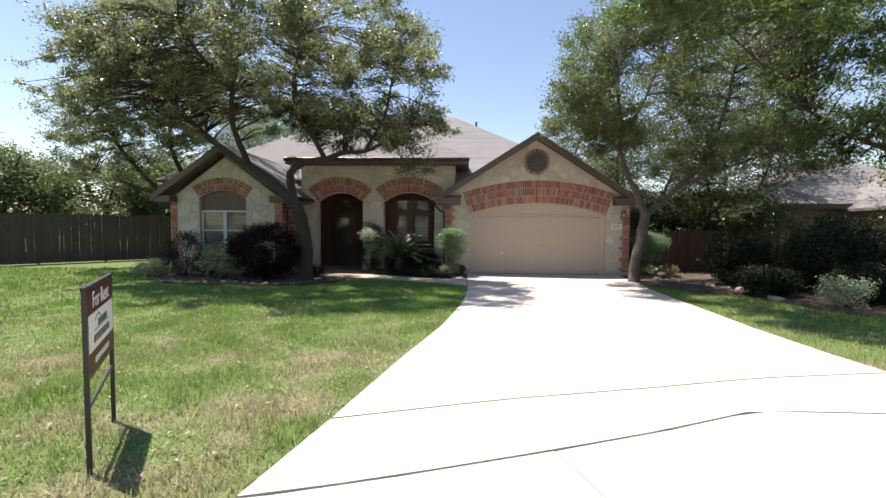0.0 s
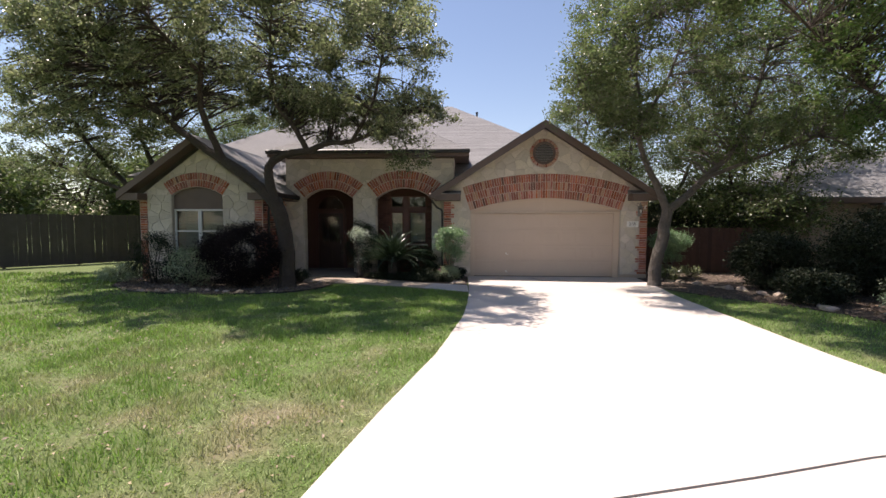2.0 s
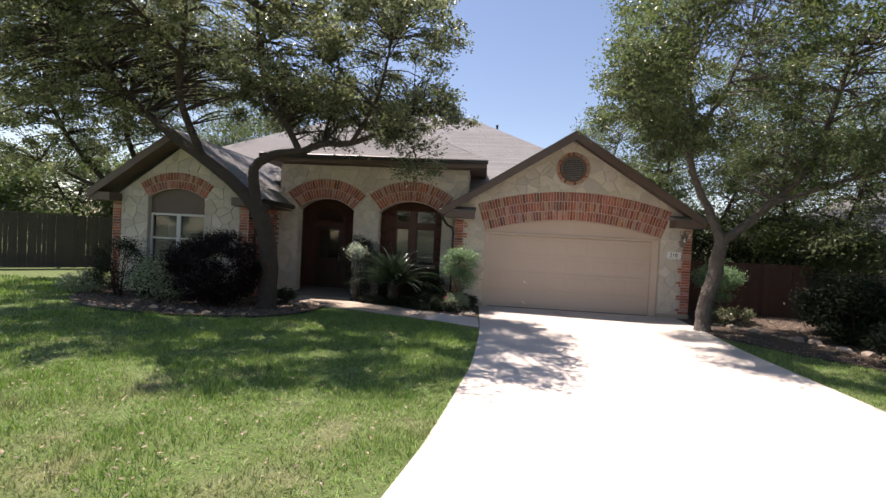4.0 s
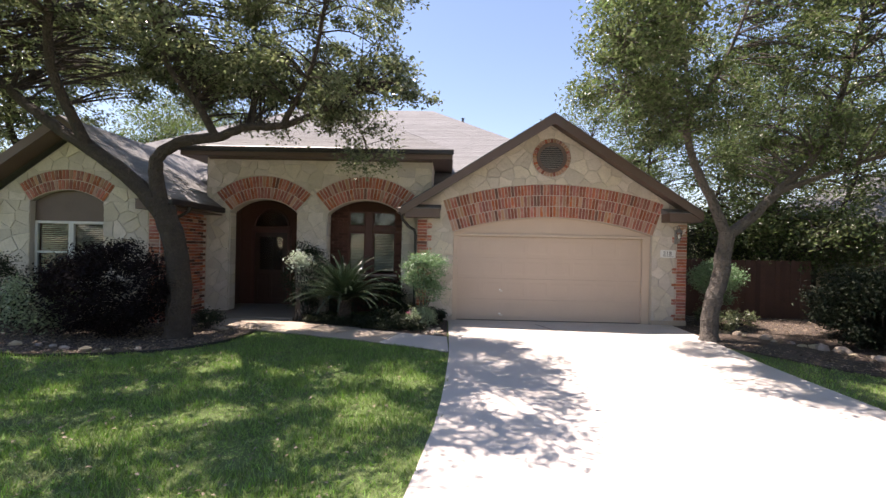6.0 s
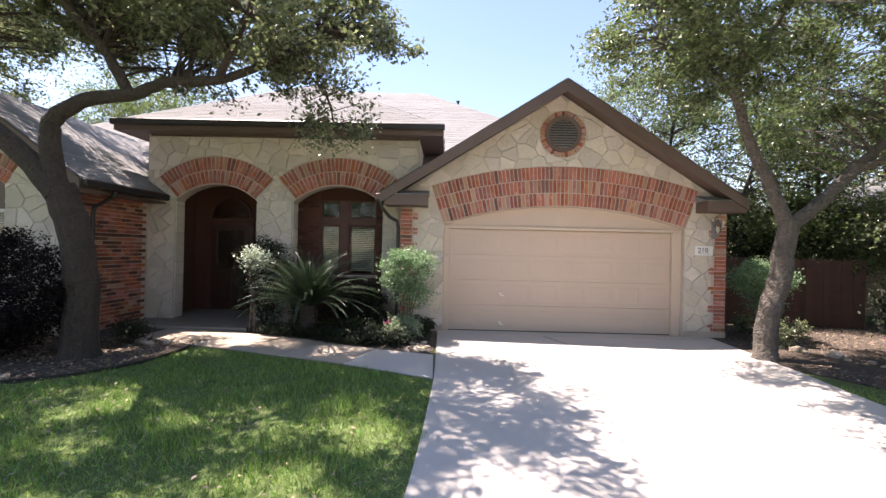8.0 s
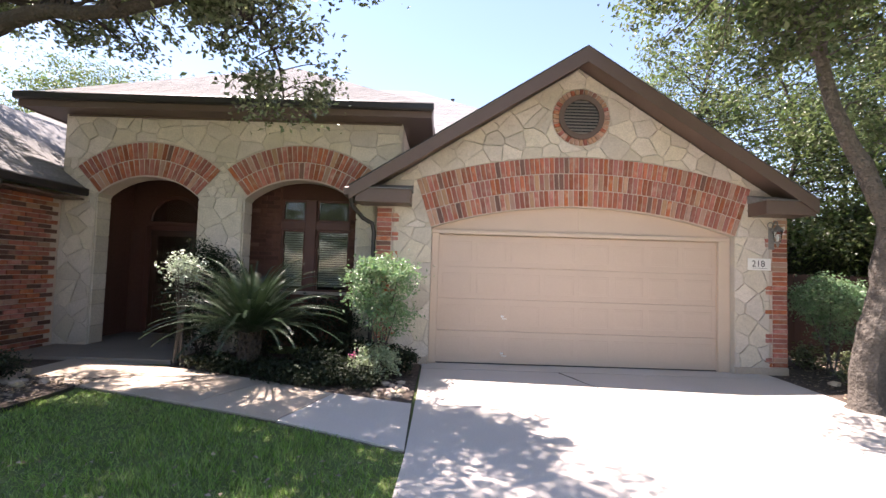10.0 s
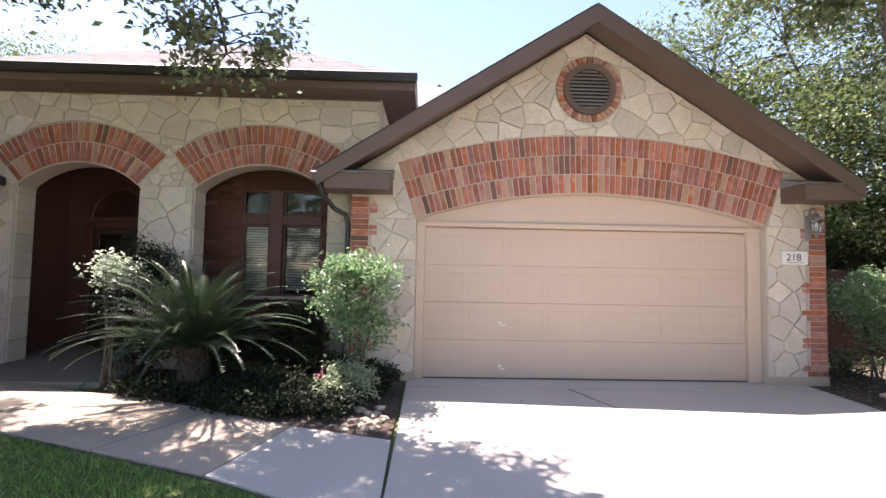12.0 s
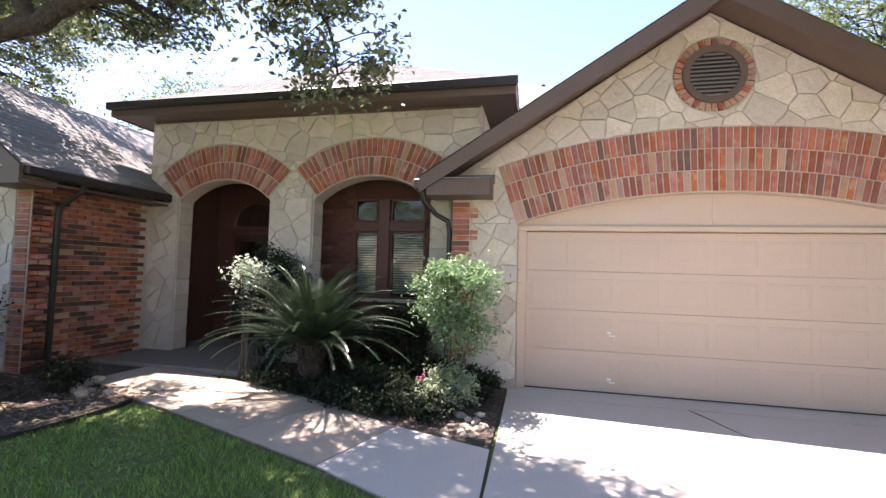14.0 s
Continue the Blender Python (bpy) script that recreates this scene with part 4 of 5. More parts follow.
def build_lantern_and_plaque():
    lamp = thing("wall_lantern", (5.70, -0.035, 2.30), label="weathered grey scroll-arm wall lantern beside the garage", category="lantern")
    part("back_plate", box(bmesh.new(), -0.05, 0.05, -0.015, 0.0, -0.20, 0.16, 0.006), M_METAL_GREY, lamp)
    part("arm", tube(bmesh.new(), [(0, -0.01, 0.10), (0.0, -0.05, 0.22), (0.0, -0.10, 0.27), (0.0, -0.15, 0.25), (0, -0.15, 0.19)], [0.012] * 5, 6), M_METAL_GREY, lamp)
    part("scroll", tube(bmesh.new(), [(-0.05 + 0.05 * math.cos(a), -0.06, 0.20 + 0.05 * math.sin(a)) for a in [0.5 * i for i in range(11)]], [0.009] * 11, 6), M_METAL_GREY, lamp)
    part("roof_cap", tube(bmesh.new(), [(0, -0.15, 0.10), (0, -0.15, 0.13), (0, -0.15, 0.17), (0, -0.15, 0.20)], [0.085, 0.075, 0.035, 0.012], 8), M_METAL_GREY, lamp)
    part("pane", tube(bmesh.new(), [(0, -0.15, -0.08), (0, -0.15, 0.10)], [0.045, 0.07], 8), M_GLASS, lamp)
    part("base", tube(bmesh.new(), [(0, -0.15, -0.17), (0, -0.15, -0.14), (0, -0.15, -0.10), (0, -0.15, -0.08)], [0.010, 0.018, 0.03, 0.055], 8), M_METAL_GREY, lamp)
    part("bulb", tube(bmesh.new(), [(0, -0.15, -0.07), (0, -0.15, 0.0), (0, -0.15, 0.05)], [0.012, 0.022, 0.006], 8), M_WHITE, lamp)
    plaque = thing("house_number_plaque", (5.495, -0.035, 1.845), label="cream stone plaque with black house number 218", category="plaque")
    part("tile", box(bmesh.new(), -0.195, 0.195, -0.018, 0.0, -0.10, 0.10, 0.006), M_WHITE, plaque)
    part("underline", box(bmesh.new(), -0.13, 0.13, -0.021, -0.0175, -0.068, -0.062), M_INK, plaque)
    cu = bpy.data.curves.new("number", "FONT")
    cu.body, cu.size, cu.extrude, cu.align_x, cu.align_y = "218", 0.15, 0.002, "CENTER", "CENTER"
    ob = new("number", cu)
    ob.parent = plaque
    ob.matrix_basis = pose(-0.02, -0.0195, 0.005, 90, 0, 0)
    cu.materials.append(M_INK)
    me = bpy.data.meshes.new_from_object(ob)
    bpy.data.objects.remove(ob)
    tb = new("number", me)
    tb.parent = plaque
    tb.matrix_basis = pose(-0.02, -0.0195, 0.005, 90, 0, 0)


build_lantern_and_plaque()


# ================= plants =================
def leaf_mesh(name, centers, size, rng, flat=0.5, width=0.5, fold=0.15):
    """Many small folded leaves, each an island of four corners."""
    n = len(centers)
    c = np.asarray(centers, float)
    nrm = rng.normal(size=(n, 3))
    nrm[:, 2] = np.abs(nrm[:, 2]) + flat
    nrm /= np.linalg.norm(nrm, axis=1)[:, None]
    u = np.cross(nrm, rng.normal(size=(n, 3)))
    u /= np.linalg.norm(u, axis=1)[:, None]
    w = np.cross(nrm, u)
    s = size * rng.uniform(0.6, 1.3, (n, 1))
    v = np.empty((n, 4, 3))
    v[:, 0], v[:, 2] = c - u * s / 2, c + u * s / 2
    v[:, 1] = c + w * s * width / 2 + nrm * s * fold
    v[:, 3] = c - w * s * width / 2 + nrm * s * fold
    idx = np.arange(n)[:, None] * 4
    faces = np.concatenate([idx + [0, 1, 2], idx + [0, 2, 3]], 1).reshape(-1, 3)
    return raw_mesh(name, v.reshape(-1, 3), faces)


def raw_mesh(name, verts, faces):
    me = bpy.data.meshes.new(name)
    k = faces.shape[1]
    me.vertices.add(len(verts))
    me.vertices.foreach_set("co", np.asarray(verts, np.float32).ravel())
    me.loops.add(faces.size)
    me.loops.foreach_set("vertex_index", faces.astype(np.int32).ravel())
    me.polygons.add(len(faces))
    me.polygons.foreach_set("loop_start", np.arange(0, faces.size, k, dtype=np.int32))
    me.update(calc_edges=True)
    return me


def leaves(name, centers, size, mat, parent, rng, label="", **kw):
    me = leaf_mesh(name, centers, size, rng, **kw)
    me.materials.append(mat)
    ob = new(name, me)
    ob.parent = parent
    if label:
        ob["label"] = label
    return ob


def in_ellipsoid(rng, c, r, n, shell=0.35):
    d = rng.normal(size=(n, 3))
    d /= np.linalg.norm(d, axis=1)[:, None]
    k = (shell + (1 - shell) * rng.random((n, 1))) ** 0.6
    return np.array(c) + d * k * np.array(r)


def smooth_line(pts, n=5):
    """More points along a bent limb."""
    p = [Vector(q) for q in pts]
    out = []
    for i in range(len(p) - 1):
        a, b, c, d = p[max(i - 1, 0)], p[i], p[i + 1], p[min(i + 2, len(p) - 1)]
        for k in range(n):
            t = k / n
            out.append(0.5 * ((2 * b) + (c - a) * t + (2 * a - 5 * b + 4 * c - d) * t * t + (3 * b - a - 3 * c + d) * t ** 3))
    return out + [p[-1]]


def tree(name, base, limbs, masses, leaf, bark, label, seed, leaf_size=0.088, per=95, spread=0.34, twig=0.011, leaf_label="", dense=1.6, gap=-0.22):
    """Trunk and limbs (points and end radii, in world metres), branches to every leaf cluster, and a crown of single leaves."""
    rng = np.random.default_rng(seed)
    ob = thing(name, base, label=label, category="tree")
    o = Vector(base)
    bm = bmesh.new()
    nodes = []
    for pts, r0, r1 in limbs:
        line = smooth_line(pts)
        wob = [p + Vector(rng.normal(0, r0 * 0.045, 3)) for p in line]
        wob[0], wob[-1] = line[0], line[-1]
        rad = [r0 + (r1 - r0) * (i / (len(line) - 1)) ** 0.8 for i in range(len(line))]
        rad = [r * (1 + 0.045 * rng.uniform(-1, 1)) for r in rad]
        if abs(line[0].z - o.z) < 0.3:
            rad[0] *= 1.45
            rad[1] *= 1.12
        tube(bm, [p - o for p in wob], rad, 12)
        nodes += [(np.array(p), r) for p, r in zip(wob, rad)][2:]
    part("trunk", bm, bark, ob)
    npos = np.array([p for p, _ in nodes])
    centers = []
    bm = bmesh.new()
    for c, r, n, cnt in masses:
        for q in in_ellipsoid(rng, c, r, int(n * 1.25)):
            if noise.noise(Vector(q) * 0.8 + Vector((seed * 7.3, 0, 0))) < gap and n > 25:
                continue
            j = int(np.argmin(np.linalg.norm(npos - q, axis=1) + 1.2 * (npos[:, 2] > q[2] + 0.9)))
            a, b = Vector(npos[j]), Vector(q)
            d = (b - a).length
            if d < 6.5:
                mid = a.lerp(b, 0.5) + Vector((*rng.normal(0, 0.10 * d, 2), 0.10 * d))
                rr = min(nodes[j][1] * 0.55, twig + 0.008 * d)
                tube(bm, [p - o for p in smooth_line([a, mid, b], 3)], [rr + (0.006 - rr) * i / 6 for i in range(7)], 5, False)
            m = int(dense * cnt * rng.uniform(0.5, 1.5))
            s = spread * rng.uniform(0.6, 1.25)
            pts = rng.uniform(-1, 1, (m, 3)) * rng.uniform(0.4, 1.35, (m, 1)) * np.array([s, s, s * 0.6]) * 1.25
            centers.append(np.array(q) + pts - np.array(o))
    tagged(part("branchwork", bm, bark, ob), kind="stuff")
    leaves("crown", np.concatenate(centers), leaf_size, leaf, ob, rng, leaf_label)
    return ob


def shrub(name, base, size, leaf, label, seed, n=60, per=60, leaf_size=0.05, stems=6, category="shrub", round_top=True, shell=0.5):
    """Stems from one root and leaf clusters over an uneven mound."""
    rng = np.random.default_rng(seed)
    base = (base[0], base[1], ground_z(base[1]) if len(base) == 2 else base[2])
    ob = thing(name, base, label=label, category=category)
    sx, sy, sz = size
    bm = bmesh.new()
    cl = in_ellipsoid(rng, (0, 0, sz * 0.52), (sx / 2, sy / 2, sz * 0.48), n, shell)
    for i in range(stems):
        q = cl[i * len(cl) // stems]
        tube(bm, smooth_line([(rng.uniform(-0.06, 0.06), rng.uniform(-0.06, 0.06), -0.03), (q[0] * 0.4, q[1] * 0.4, q[2] * 0.5), tuple(q)], 3), [0.018, 0.017, 0.015, 0.013, 0.011, 0.008, 0.005], 5)
    part("stem", bm, M_BARK, ob)
    s = 0.24 * (sx * sy * sz) ** 0.333 / (n / 60) ** 0.33
    pts = np.concatenate([q + rng.uniform(-1, 1, (per, 3)) * rng.uniform(0.3, 1, (per, 1)) * np.array([s, s, s * 0.75]) for q in cl])
    pts = pts[pts[:, 2] > 0.03]
    leaves("foliage", pts, leaf_size, leaf, ob, rng)
    return ob


# the large live oak in the front bed
OAK = (-5.38, -2.95, ground_z(-2.95) - 0.05)
tree("live_oak_tree", OAK, [
    ([OAK, (-5.35, -2.98, 1.0), (-5.46, -3.02, 1.9), (-5.64, -3.08, 2.55)], 0.225, 0.20),
    ([(-5.62, -3.08, 2.42), (-6.35, -3.1, 3.15), (-7.25, -3.1, 3.76), (-8.05, -3.2, 4.3), (-9.2, -3.4, 5.4), (-10.2, -3.6, 7.0)], 0.185, 0.055),
    ([(-5.62, -3.08, 2.42), (-5.78, -3.08, 3.1), (-5.76, -3.06, 3.54), (-5.25, -3.05, 3.83), (-4.6, -3.0, 3.94), (-4.1, -3.0, 4.13), (-3.45, -2.95, 4.18), (-2.8, -2.8, 4.5), (-2.0, -2.6, 5.0)], 0.15, 0.045),
    ([(-2.8, -2.8, 4.5), (-2.4, -2.4, 4.6), (-2.05, -2.0, 4.3), (-1.95, -1.85, 3.75)], 0.035, 0.012),
    ([(-4.7, -3.0, 3.95), (-5.05, -3.1, 4.6), (-5.5, -3.3, 5.3), (-5.4, -3.6, 6.6), (-4.6, -4.2, 7.4)], 0.085, 0.03),
    ([(-7.1, -3.1, 3.66), (-7.4, -3.6, 5.0), (-7.0, -4.1, 6.4), (-6.8, -4.4, 7.6)], 0.11, 0.04),
    ([(-3.4, -2.95, 4.2), (-2.7, -3.4, 5.2), (-2.4, -3.6, 6.4)], 0.065, 0.02),
    ([(-5.5, -3.3, 5.3), (-5.0, -4.6, 6.0), (-4.4, -5.8, 6.6)], 0.06, 0.02),
    ([(-7.2, -3.9, 5.8), (-7.4, -5.2, 6.4), (-7.2, -6.4, 6.8)], 0.06, 0.02),
], [
    ((-2.55, -3.0, 6.3), (1.85, 2.2, 2.2), 220, 100),
    ((-1.95, -1.85, 3.95), (0.72, 0.5, 0.75), 15, 75),
    ((-3.5, -2.0, 4.35), (0.9, 0.5, 0.25), 7, 40),
    ((-2.0, -2.5, 4.9), (1.5, 1.2, 0.8), 75, 95),
    ((-4.5, -2.3, 5.0), (1.1, 1.0, 0.7), 50, 95),
    ((-4.0, -4.2, 5.6), (1.8, 2.0, 1.0), 60, 100),
    ((-3.4, -5.7, 6.6), (2.2, 1.6, 1.0), 90, 95),
    ((-1.9, -5.6, 6.2), (1.2, 1.4, 0.8), 40, 90),
    ((-6.0, -6.4, 7.0), (2.4, 1.5, 0.9), 90, 95),
    ((-8.6, -5.6, 6.6), (2.4, 1.9, 1.3), 110, 105),
    ((-7.2, -3.9, 7.6), (2.6, 2.4, 2.0), 180, 105),
    ((-9.8, -3.6, 6.4), (2.6, 2.4, 2.2), 200, 105),
    ((-5.0, -2.0, 6.7), (1.8, 1.6, 1.2), 90, 110),
    ((-6.4, -1.6, 5.6), (1.6, 1.3, 0.8), 70, 100),
    ((-4.2, -1.2, 5.9), (1.8, 1.0, 0.7), 34, 100),
    ((-7.6, -1.2, 6.3), (1.8, 1.3, 0.9), 75, 100),
    ((-11.8, -3.2, 6.2), (2.2, 2.2, 2.0), 120, 100),
], M_LEAF, M_BARK, "spreading live oak with dark crooked limbs over the entry", 41, leaf_size=0.09, dense=1.1, spread=0.24, gap=-0.12)

tree("live_oak_tree", (-11.7, 0.6, 0.0), [
    ([(-11.7, 0.6, -0.05), (-11.6, 0.5, 1.2), (-11.9, 0.4, 2.3)], 0.22, 0.17),
    ([(-11.9, 0.4, 2.2), (-12.8, 0.2, 3.4), (-13.8, -0.2, 4.8), (-14.4, -0.4, 6.2)], 0.13, 0.04),
    ([(-11.9, 0.4, 2.2), (-11.6, 0.3, 3.6), (-11.9, 0.0, 5.2), (-11.5, 0.0, 7.4)], 0.14, 0.04),
    ([(-12.4, 0.3, 2.9), (-14.0, 0.6, 3.4), (-15.6, 0.6, 4.0)], 0.09, 0.03),
], [
    ((-12.6, 0.0, 6.4), (3.2, 2.8, 2.6), 250, 105),
    ((-15.0, 0.2, 4.7), (1.8, 2.0, 1.3), 70, 90),
    ((-10.3, 1.0, 7.8), (2.4, 2.4, 2.0), 80, 90),
], M_LEAF, M_BARK, "dark live oak behind the gabled wing", 42, leaf_size=0.10, dense=1.4, spread=0.30, gap=-0.2)

# the twin-limbed tree beside the drive
RT = (5.50, -1.90, -0.05)
tree("live_oak_tree", RT, [
    ([RT, (5.50, -1.92, 0.6), (5.66, -1.95, 1.35), (5.78, -1.98, 2.35)], 0.19, 0.155),
    ([(5.77, -1.98, 2.25), (5.50, -1.95, 2.95), (5.14, -1.95, 3.65), (4.88, -2.0, 4.4), (4.90, -2.05, 5.1), (4.70, -2.1, 6.3)], 0.125, 0.04),
    ([(5.77, -1.98, 2.25), (6.28, -2.0, 2.66), (6.90, -2.0, 3.3), (7.50, -2.05, 3.95), (8.0, -2.1, 5.2), (8.3, -2.3, 7.0)], 0.13, 0.045),
    ([(4.90, -2.0, 4.75), (5.45, -2.3, 5.8), (5.8, -2.6, 7.0)], 0.07, 0.02),
    ([(4.90, -2.0, 4.3), (4.2, -2.3, 4.8), (3.3, -2.6, 5.1), (2.8, -3.8, 5.3)], 0.05, 0.015),
    ([(6.8, -2.0, 3.2), (7.9, -2.6, 3.7), (9.2, -3.0, 4.2)], 0.075, 0.025),
    ([(4.75, -2.1, 5.9), (4.2, -3.6, 6.2), (4.0, -5.0, 6.5)], 0.05, 0.015),
], [
    ((5.4, -2.3, 6.8), (2.8, 2.7, 2.5), 260, 105),
    ((3.5, -2.5, 5.3), (1.2, 1.3, 1.1), 60, 95),
    ((3.15, -2.8, 5.0), (0.75, 1.2, 0.75), 34, 95),
    ((2.8, -4.5, 5.3), (0.8, 1.2, 0.7), 40, 95),
    ((4.9, -2.2, 4.7), (1.6, 1.2, 0.7), 55, 95),
    ((8.3, -2.4, 6.2), (2.7, 2.7, 2.5), 190, 105),
    ((8.8, -2.8, 4.1), (1.8, 1.8, 1.0), 60, 95),
    ((3.3, -4.2, 6.0), (1.0, 1.5, 0.9), 45, 95),
    ((7.2, -1.2, 4.0), (1.3, 1.0, 0.7), 30, 95),
    ((4.5, -5.6, 6.6), (1.5, 1.8, 0.9), 70, 95),
], M_LEAF_FRESH, M_BARK_PALE, "twin-limbed oak with a pale trunk beside the drive", 43, gap=-0.15, dense=1.15, leaf_size=0.082, spread=0.26)

tree("live_oak_tree", (12.6, -6.6, ground_z(-6.6)), [
    ([(12.6, -6.6, -0.05), (12.4, -6.5, 1.4), (12.2, -6.5, 2.6)], 0.22, 0.17),
    ([(12.2, -6.5, 2.5), (10.8, -6.2, 3.3), (9.4, -5.8, 3.9), (8.2, -5.4, 4.8)], 0.13, 0.03),
    # The next two limbs only carry the added shading masses.
    ([(8.2, -5.4, 4.8), (6.2, -6.2, 6.0), (4.4, -6.8, 6.9)], 0.032, 0.012),
    ([(12.2, -6.7, 3.6), (10.0, -8.0, 5.2), (7.4, -9.2, 6.3), (5.4, -9.9, 6.8)], 0.08, 0.02),
    ([(12.2, -6.5, 2.5), (12.2, -6.8, 4.5), (11.6, -7.0, 6.4)], 0.13, 0.04),
], [
    ((9.8, -5.6, 6.0), (2.7, 2.4, 2.3), 200, 105),
    ((12.6, -6.0, 6.0), (2.8, 2.6, 2.5), 160, 100),
    ((9.3, -5.6, 4.2), (1.6, 1.5, 0.8), 35, 90),
    ((7.0, -6.2, 6.2), (2.1, 1.9, 1.1), 110, 95),
    # Last three sit mostly above the view, added to shade grass and drive.
    ((3.6, -7.2, 7.0), (1.2, 1.4, 0.7), 44, 95),
    ((4.7, -8.2, 6.6), (1.7, 2.0, 0.9), 90, 95),
    ((5.6, -10.3, 6.9), (1.9, 1.6, 0.9), 60, 95),
], M_LEAF_VIVID, M_BARK, "leafy oak reaching over the side bed", 44, gap=-0.2, dense=1.25, leaf_size=0.09, spread=0.26)

BACK = [((8.2, 4.5), 45, 3.0), ((11.5, 3.0), 46, 3.2), ((14.5, 7.0), 47, 3.6), ((7.4, 10.0), 48, 3.6), ((17.0, -2.0), 49, 3.2)]
for (x, y), seed, r in BACK:
    rr = random.Random(seed)
    fork = (x + rr.uniform(-0.2, 0.2), y, 1.7)
    tree("oak_tree", (x, y, 0.0), [
        ([(x, y, -0.05), (x + 0.1, y, 0.9), fork], 0.15, 0.12),
        ([fork, (x - 0.9, y, 3.0), (x - 1.3, y - 0.2, 5.0), (x - 0.8, y, 7.4)], 0.09, 0.03),
        ([fork, (x + 0.7, y - 0.3, 3.2), (x + 1.4, y - 0.3, 5.4), (x + 1.0, y, 7.6)], 0.09, 0.03),
    ], [((x, y, 4.6), (r, r, 2.6), 150, 60), ((x, y, 7.3), (r, r, 2.0), 90, 60), ((x, y, 2.4), (r * 0.85, r * 0.85, 1.2), 110, 65)], M_LEAF_FRESH, M_BARK, "leafy oak in the side yard behind", seed, leaf_size=0.115, spread=0.5, gap=-0.24)

# ---- far trees beyond the fence and the roofs, plus an unseen row ----
FAR = [(-11.5, 8.0, 3.2), (-21, 13, 3.4), (-27, 8, 3.6), (-16, 15, 3.4), (-10.5, 11, 3.4), (-33, 3, 3.6), (1.5, 17, 3.6), (6.5, 16, 3.4), (-5, 18, 3.6), (21, 8, 3.8), (24, -3, 3.8), (-18.5, 9.5, 2.6), (-24, 4.5, 2.6), (-29, -2, 3.2), (-14, 10.5, 2.6), (-36, -6, 3.6), (-20.5, 6.9, 3.0), (-16.2, 8.6, 2.8), (-26, 1.0, 3.0)]
# Row behind the camera, never in view, added to darken window reflections.
FAR += [(-24, -36, 4), (-15, -38, 4), (-7, -35, 4), (1, -38, 4), (9, -35, 4), (17, -37, 4), (25, -34, 4), (-33, -30, 4), (32, -22, 4)]
for i, (x, y, r) in enumerate(FAR):
    tree("woodland_tree", (x, y, 0.0), [
        ([(x, y, -0.05), (x + 0.1, y, 1.4), (x, y, 2.6)], 0.16, 0.12),
        ([(x, y, 2.5), (x - 0.9, y, 3.6), (x - 1.3, y - 0.2, 5.0)], 0.09, 0.03),
        ([(x, y, 2.5), (x + 0.7, y - 0.3, 3.8), (x + 1.4, y - 0.3, 5.2)], 0.09, 0.03),
    ], [((x, y, 3.4 + (x == -11.5) * 2.4), (r, r, 2.7), 170 + (x == -11.5) * 80, 40 + (x == -11.5) * 40)] if y > -20 else [((x, y, 6.0), (r * 1.5, r, 5.0), 110, 24)], M_LEAF_FAR, M_BARK, "pale green woodland tree beyond the yard", 60 + i, leaf_size=0.11 if x == -11.5 else 0.20 if y > -20 else 0.42, spread=0.62)


# ---- shrubs of the front beds ----
shrub("purple_shrub", (-6.62, -3.10), (2.4, 1.8, 1.80), M_LEAF_PURPLE, "large rounded dark purple-leaved shrub before the oak", 71, n=290, per=110, leaf_size=0.055)
shrub("shrub", (-9.78, -2.45), (1.30, 1.1, 1.55), M_LEAF_DARK, "dark green shrub below the wing window", 72, n=90, per=80)
shrub("shrub", (-8.8, -2.35), (1.2, 1.0, 1.0), M_LEAF_DARK, "dark green shrub below the wing window", 73, n=70, per=70)
shrub("grey_shrub", (-8.1, -3.1), (1.45, 1.1, 1.15), M_LEAF_PALE, "grey-green leafy shrub at the bed's edge", 74, n=70, per=42, leaf_size=0.07)
shrub("silver_shrub", (-11.1, -2.2), (1.15, 0.8, 0.55), M_LEAF_PALE, "low silvery shrub at the corner of the wing", 75, n=50, per=60, leaf_size=0.06)
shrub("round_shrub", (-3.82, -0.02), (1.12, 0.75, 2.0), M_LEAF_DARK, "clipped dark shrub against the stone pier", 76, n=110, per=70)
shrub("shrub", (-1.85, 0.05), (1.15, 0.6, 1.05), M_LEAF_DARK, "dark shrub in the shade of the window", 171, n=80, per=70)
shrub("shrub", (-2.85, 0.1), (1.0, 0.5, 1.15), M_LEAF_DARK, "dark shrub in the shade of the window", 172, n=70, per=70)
shrub("small_shrub", (-0.72, -1.22), (0.66, 0.52, 0.46), M_LEAF_PALE, "small pale green shrub beside river stones", 78, n=46, per=55, leaf_size=0.045)
shrub("small_shrub", (-5.35, -1.95), (0.52, 0.45, 0.42), M_LEAF_DARK, "small dark herb at the foot of the oak", 79, n=26, per=50, leaf_size=0.05)
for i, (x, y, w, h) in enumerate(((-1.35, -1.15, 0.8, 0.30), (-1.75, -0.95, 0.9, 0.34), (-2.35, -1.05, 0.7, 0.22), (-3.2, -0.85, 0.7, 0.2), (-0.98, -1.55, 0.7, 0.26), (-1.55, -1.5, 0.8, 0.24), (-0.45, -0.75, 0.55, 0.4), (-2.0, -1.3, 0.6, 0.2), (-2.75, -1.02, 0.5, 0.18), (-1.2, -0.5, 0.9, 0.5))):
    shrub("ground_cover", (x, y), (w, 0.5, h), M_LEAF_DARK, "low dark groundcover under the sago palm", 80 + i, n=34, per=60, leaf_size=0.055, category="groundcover")


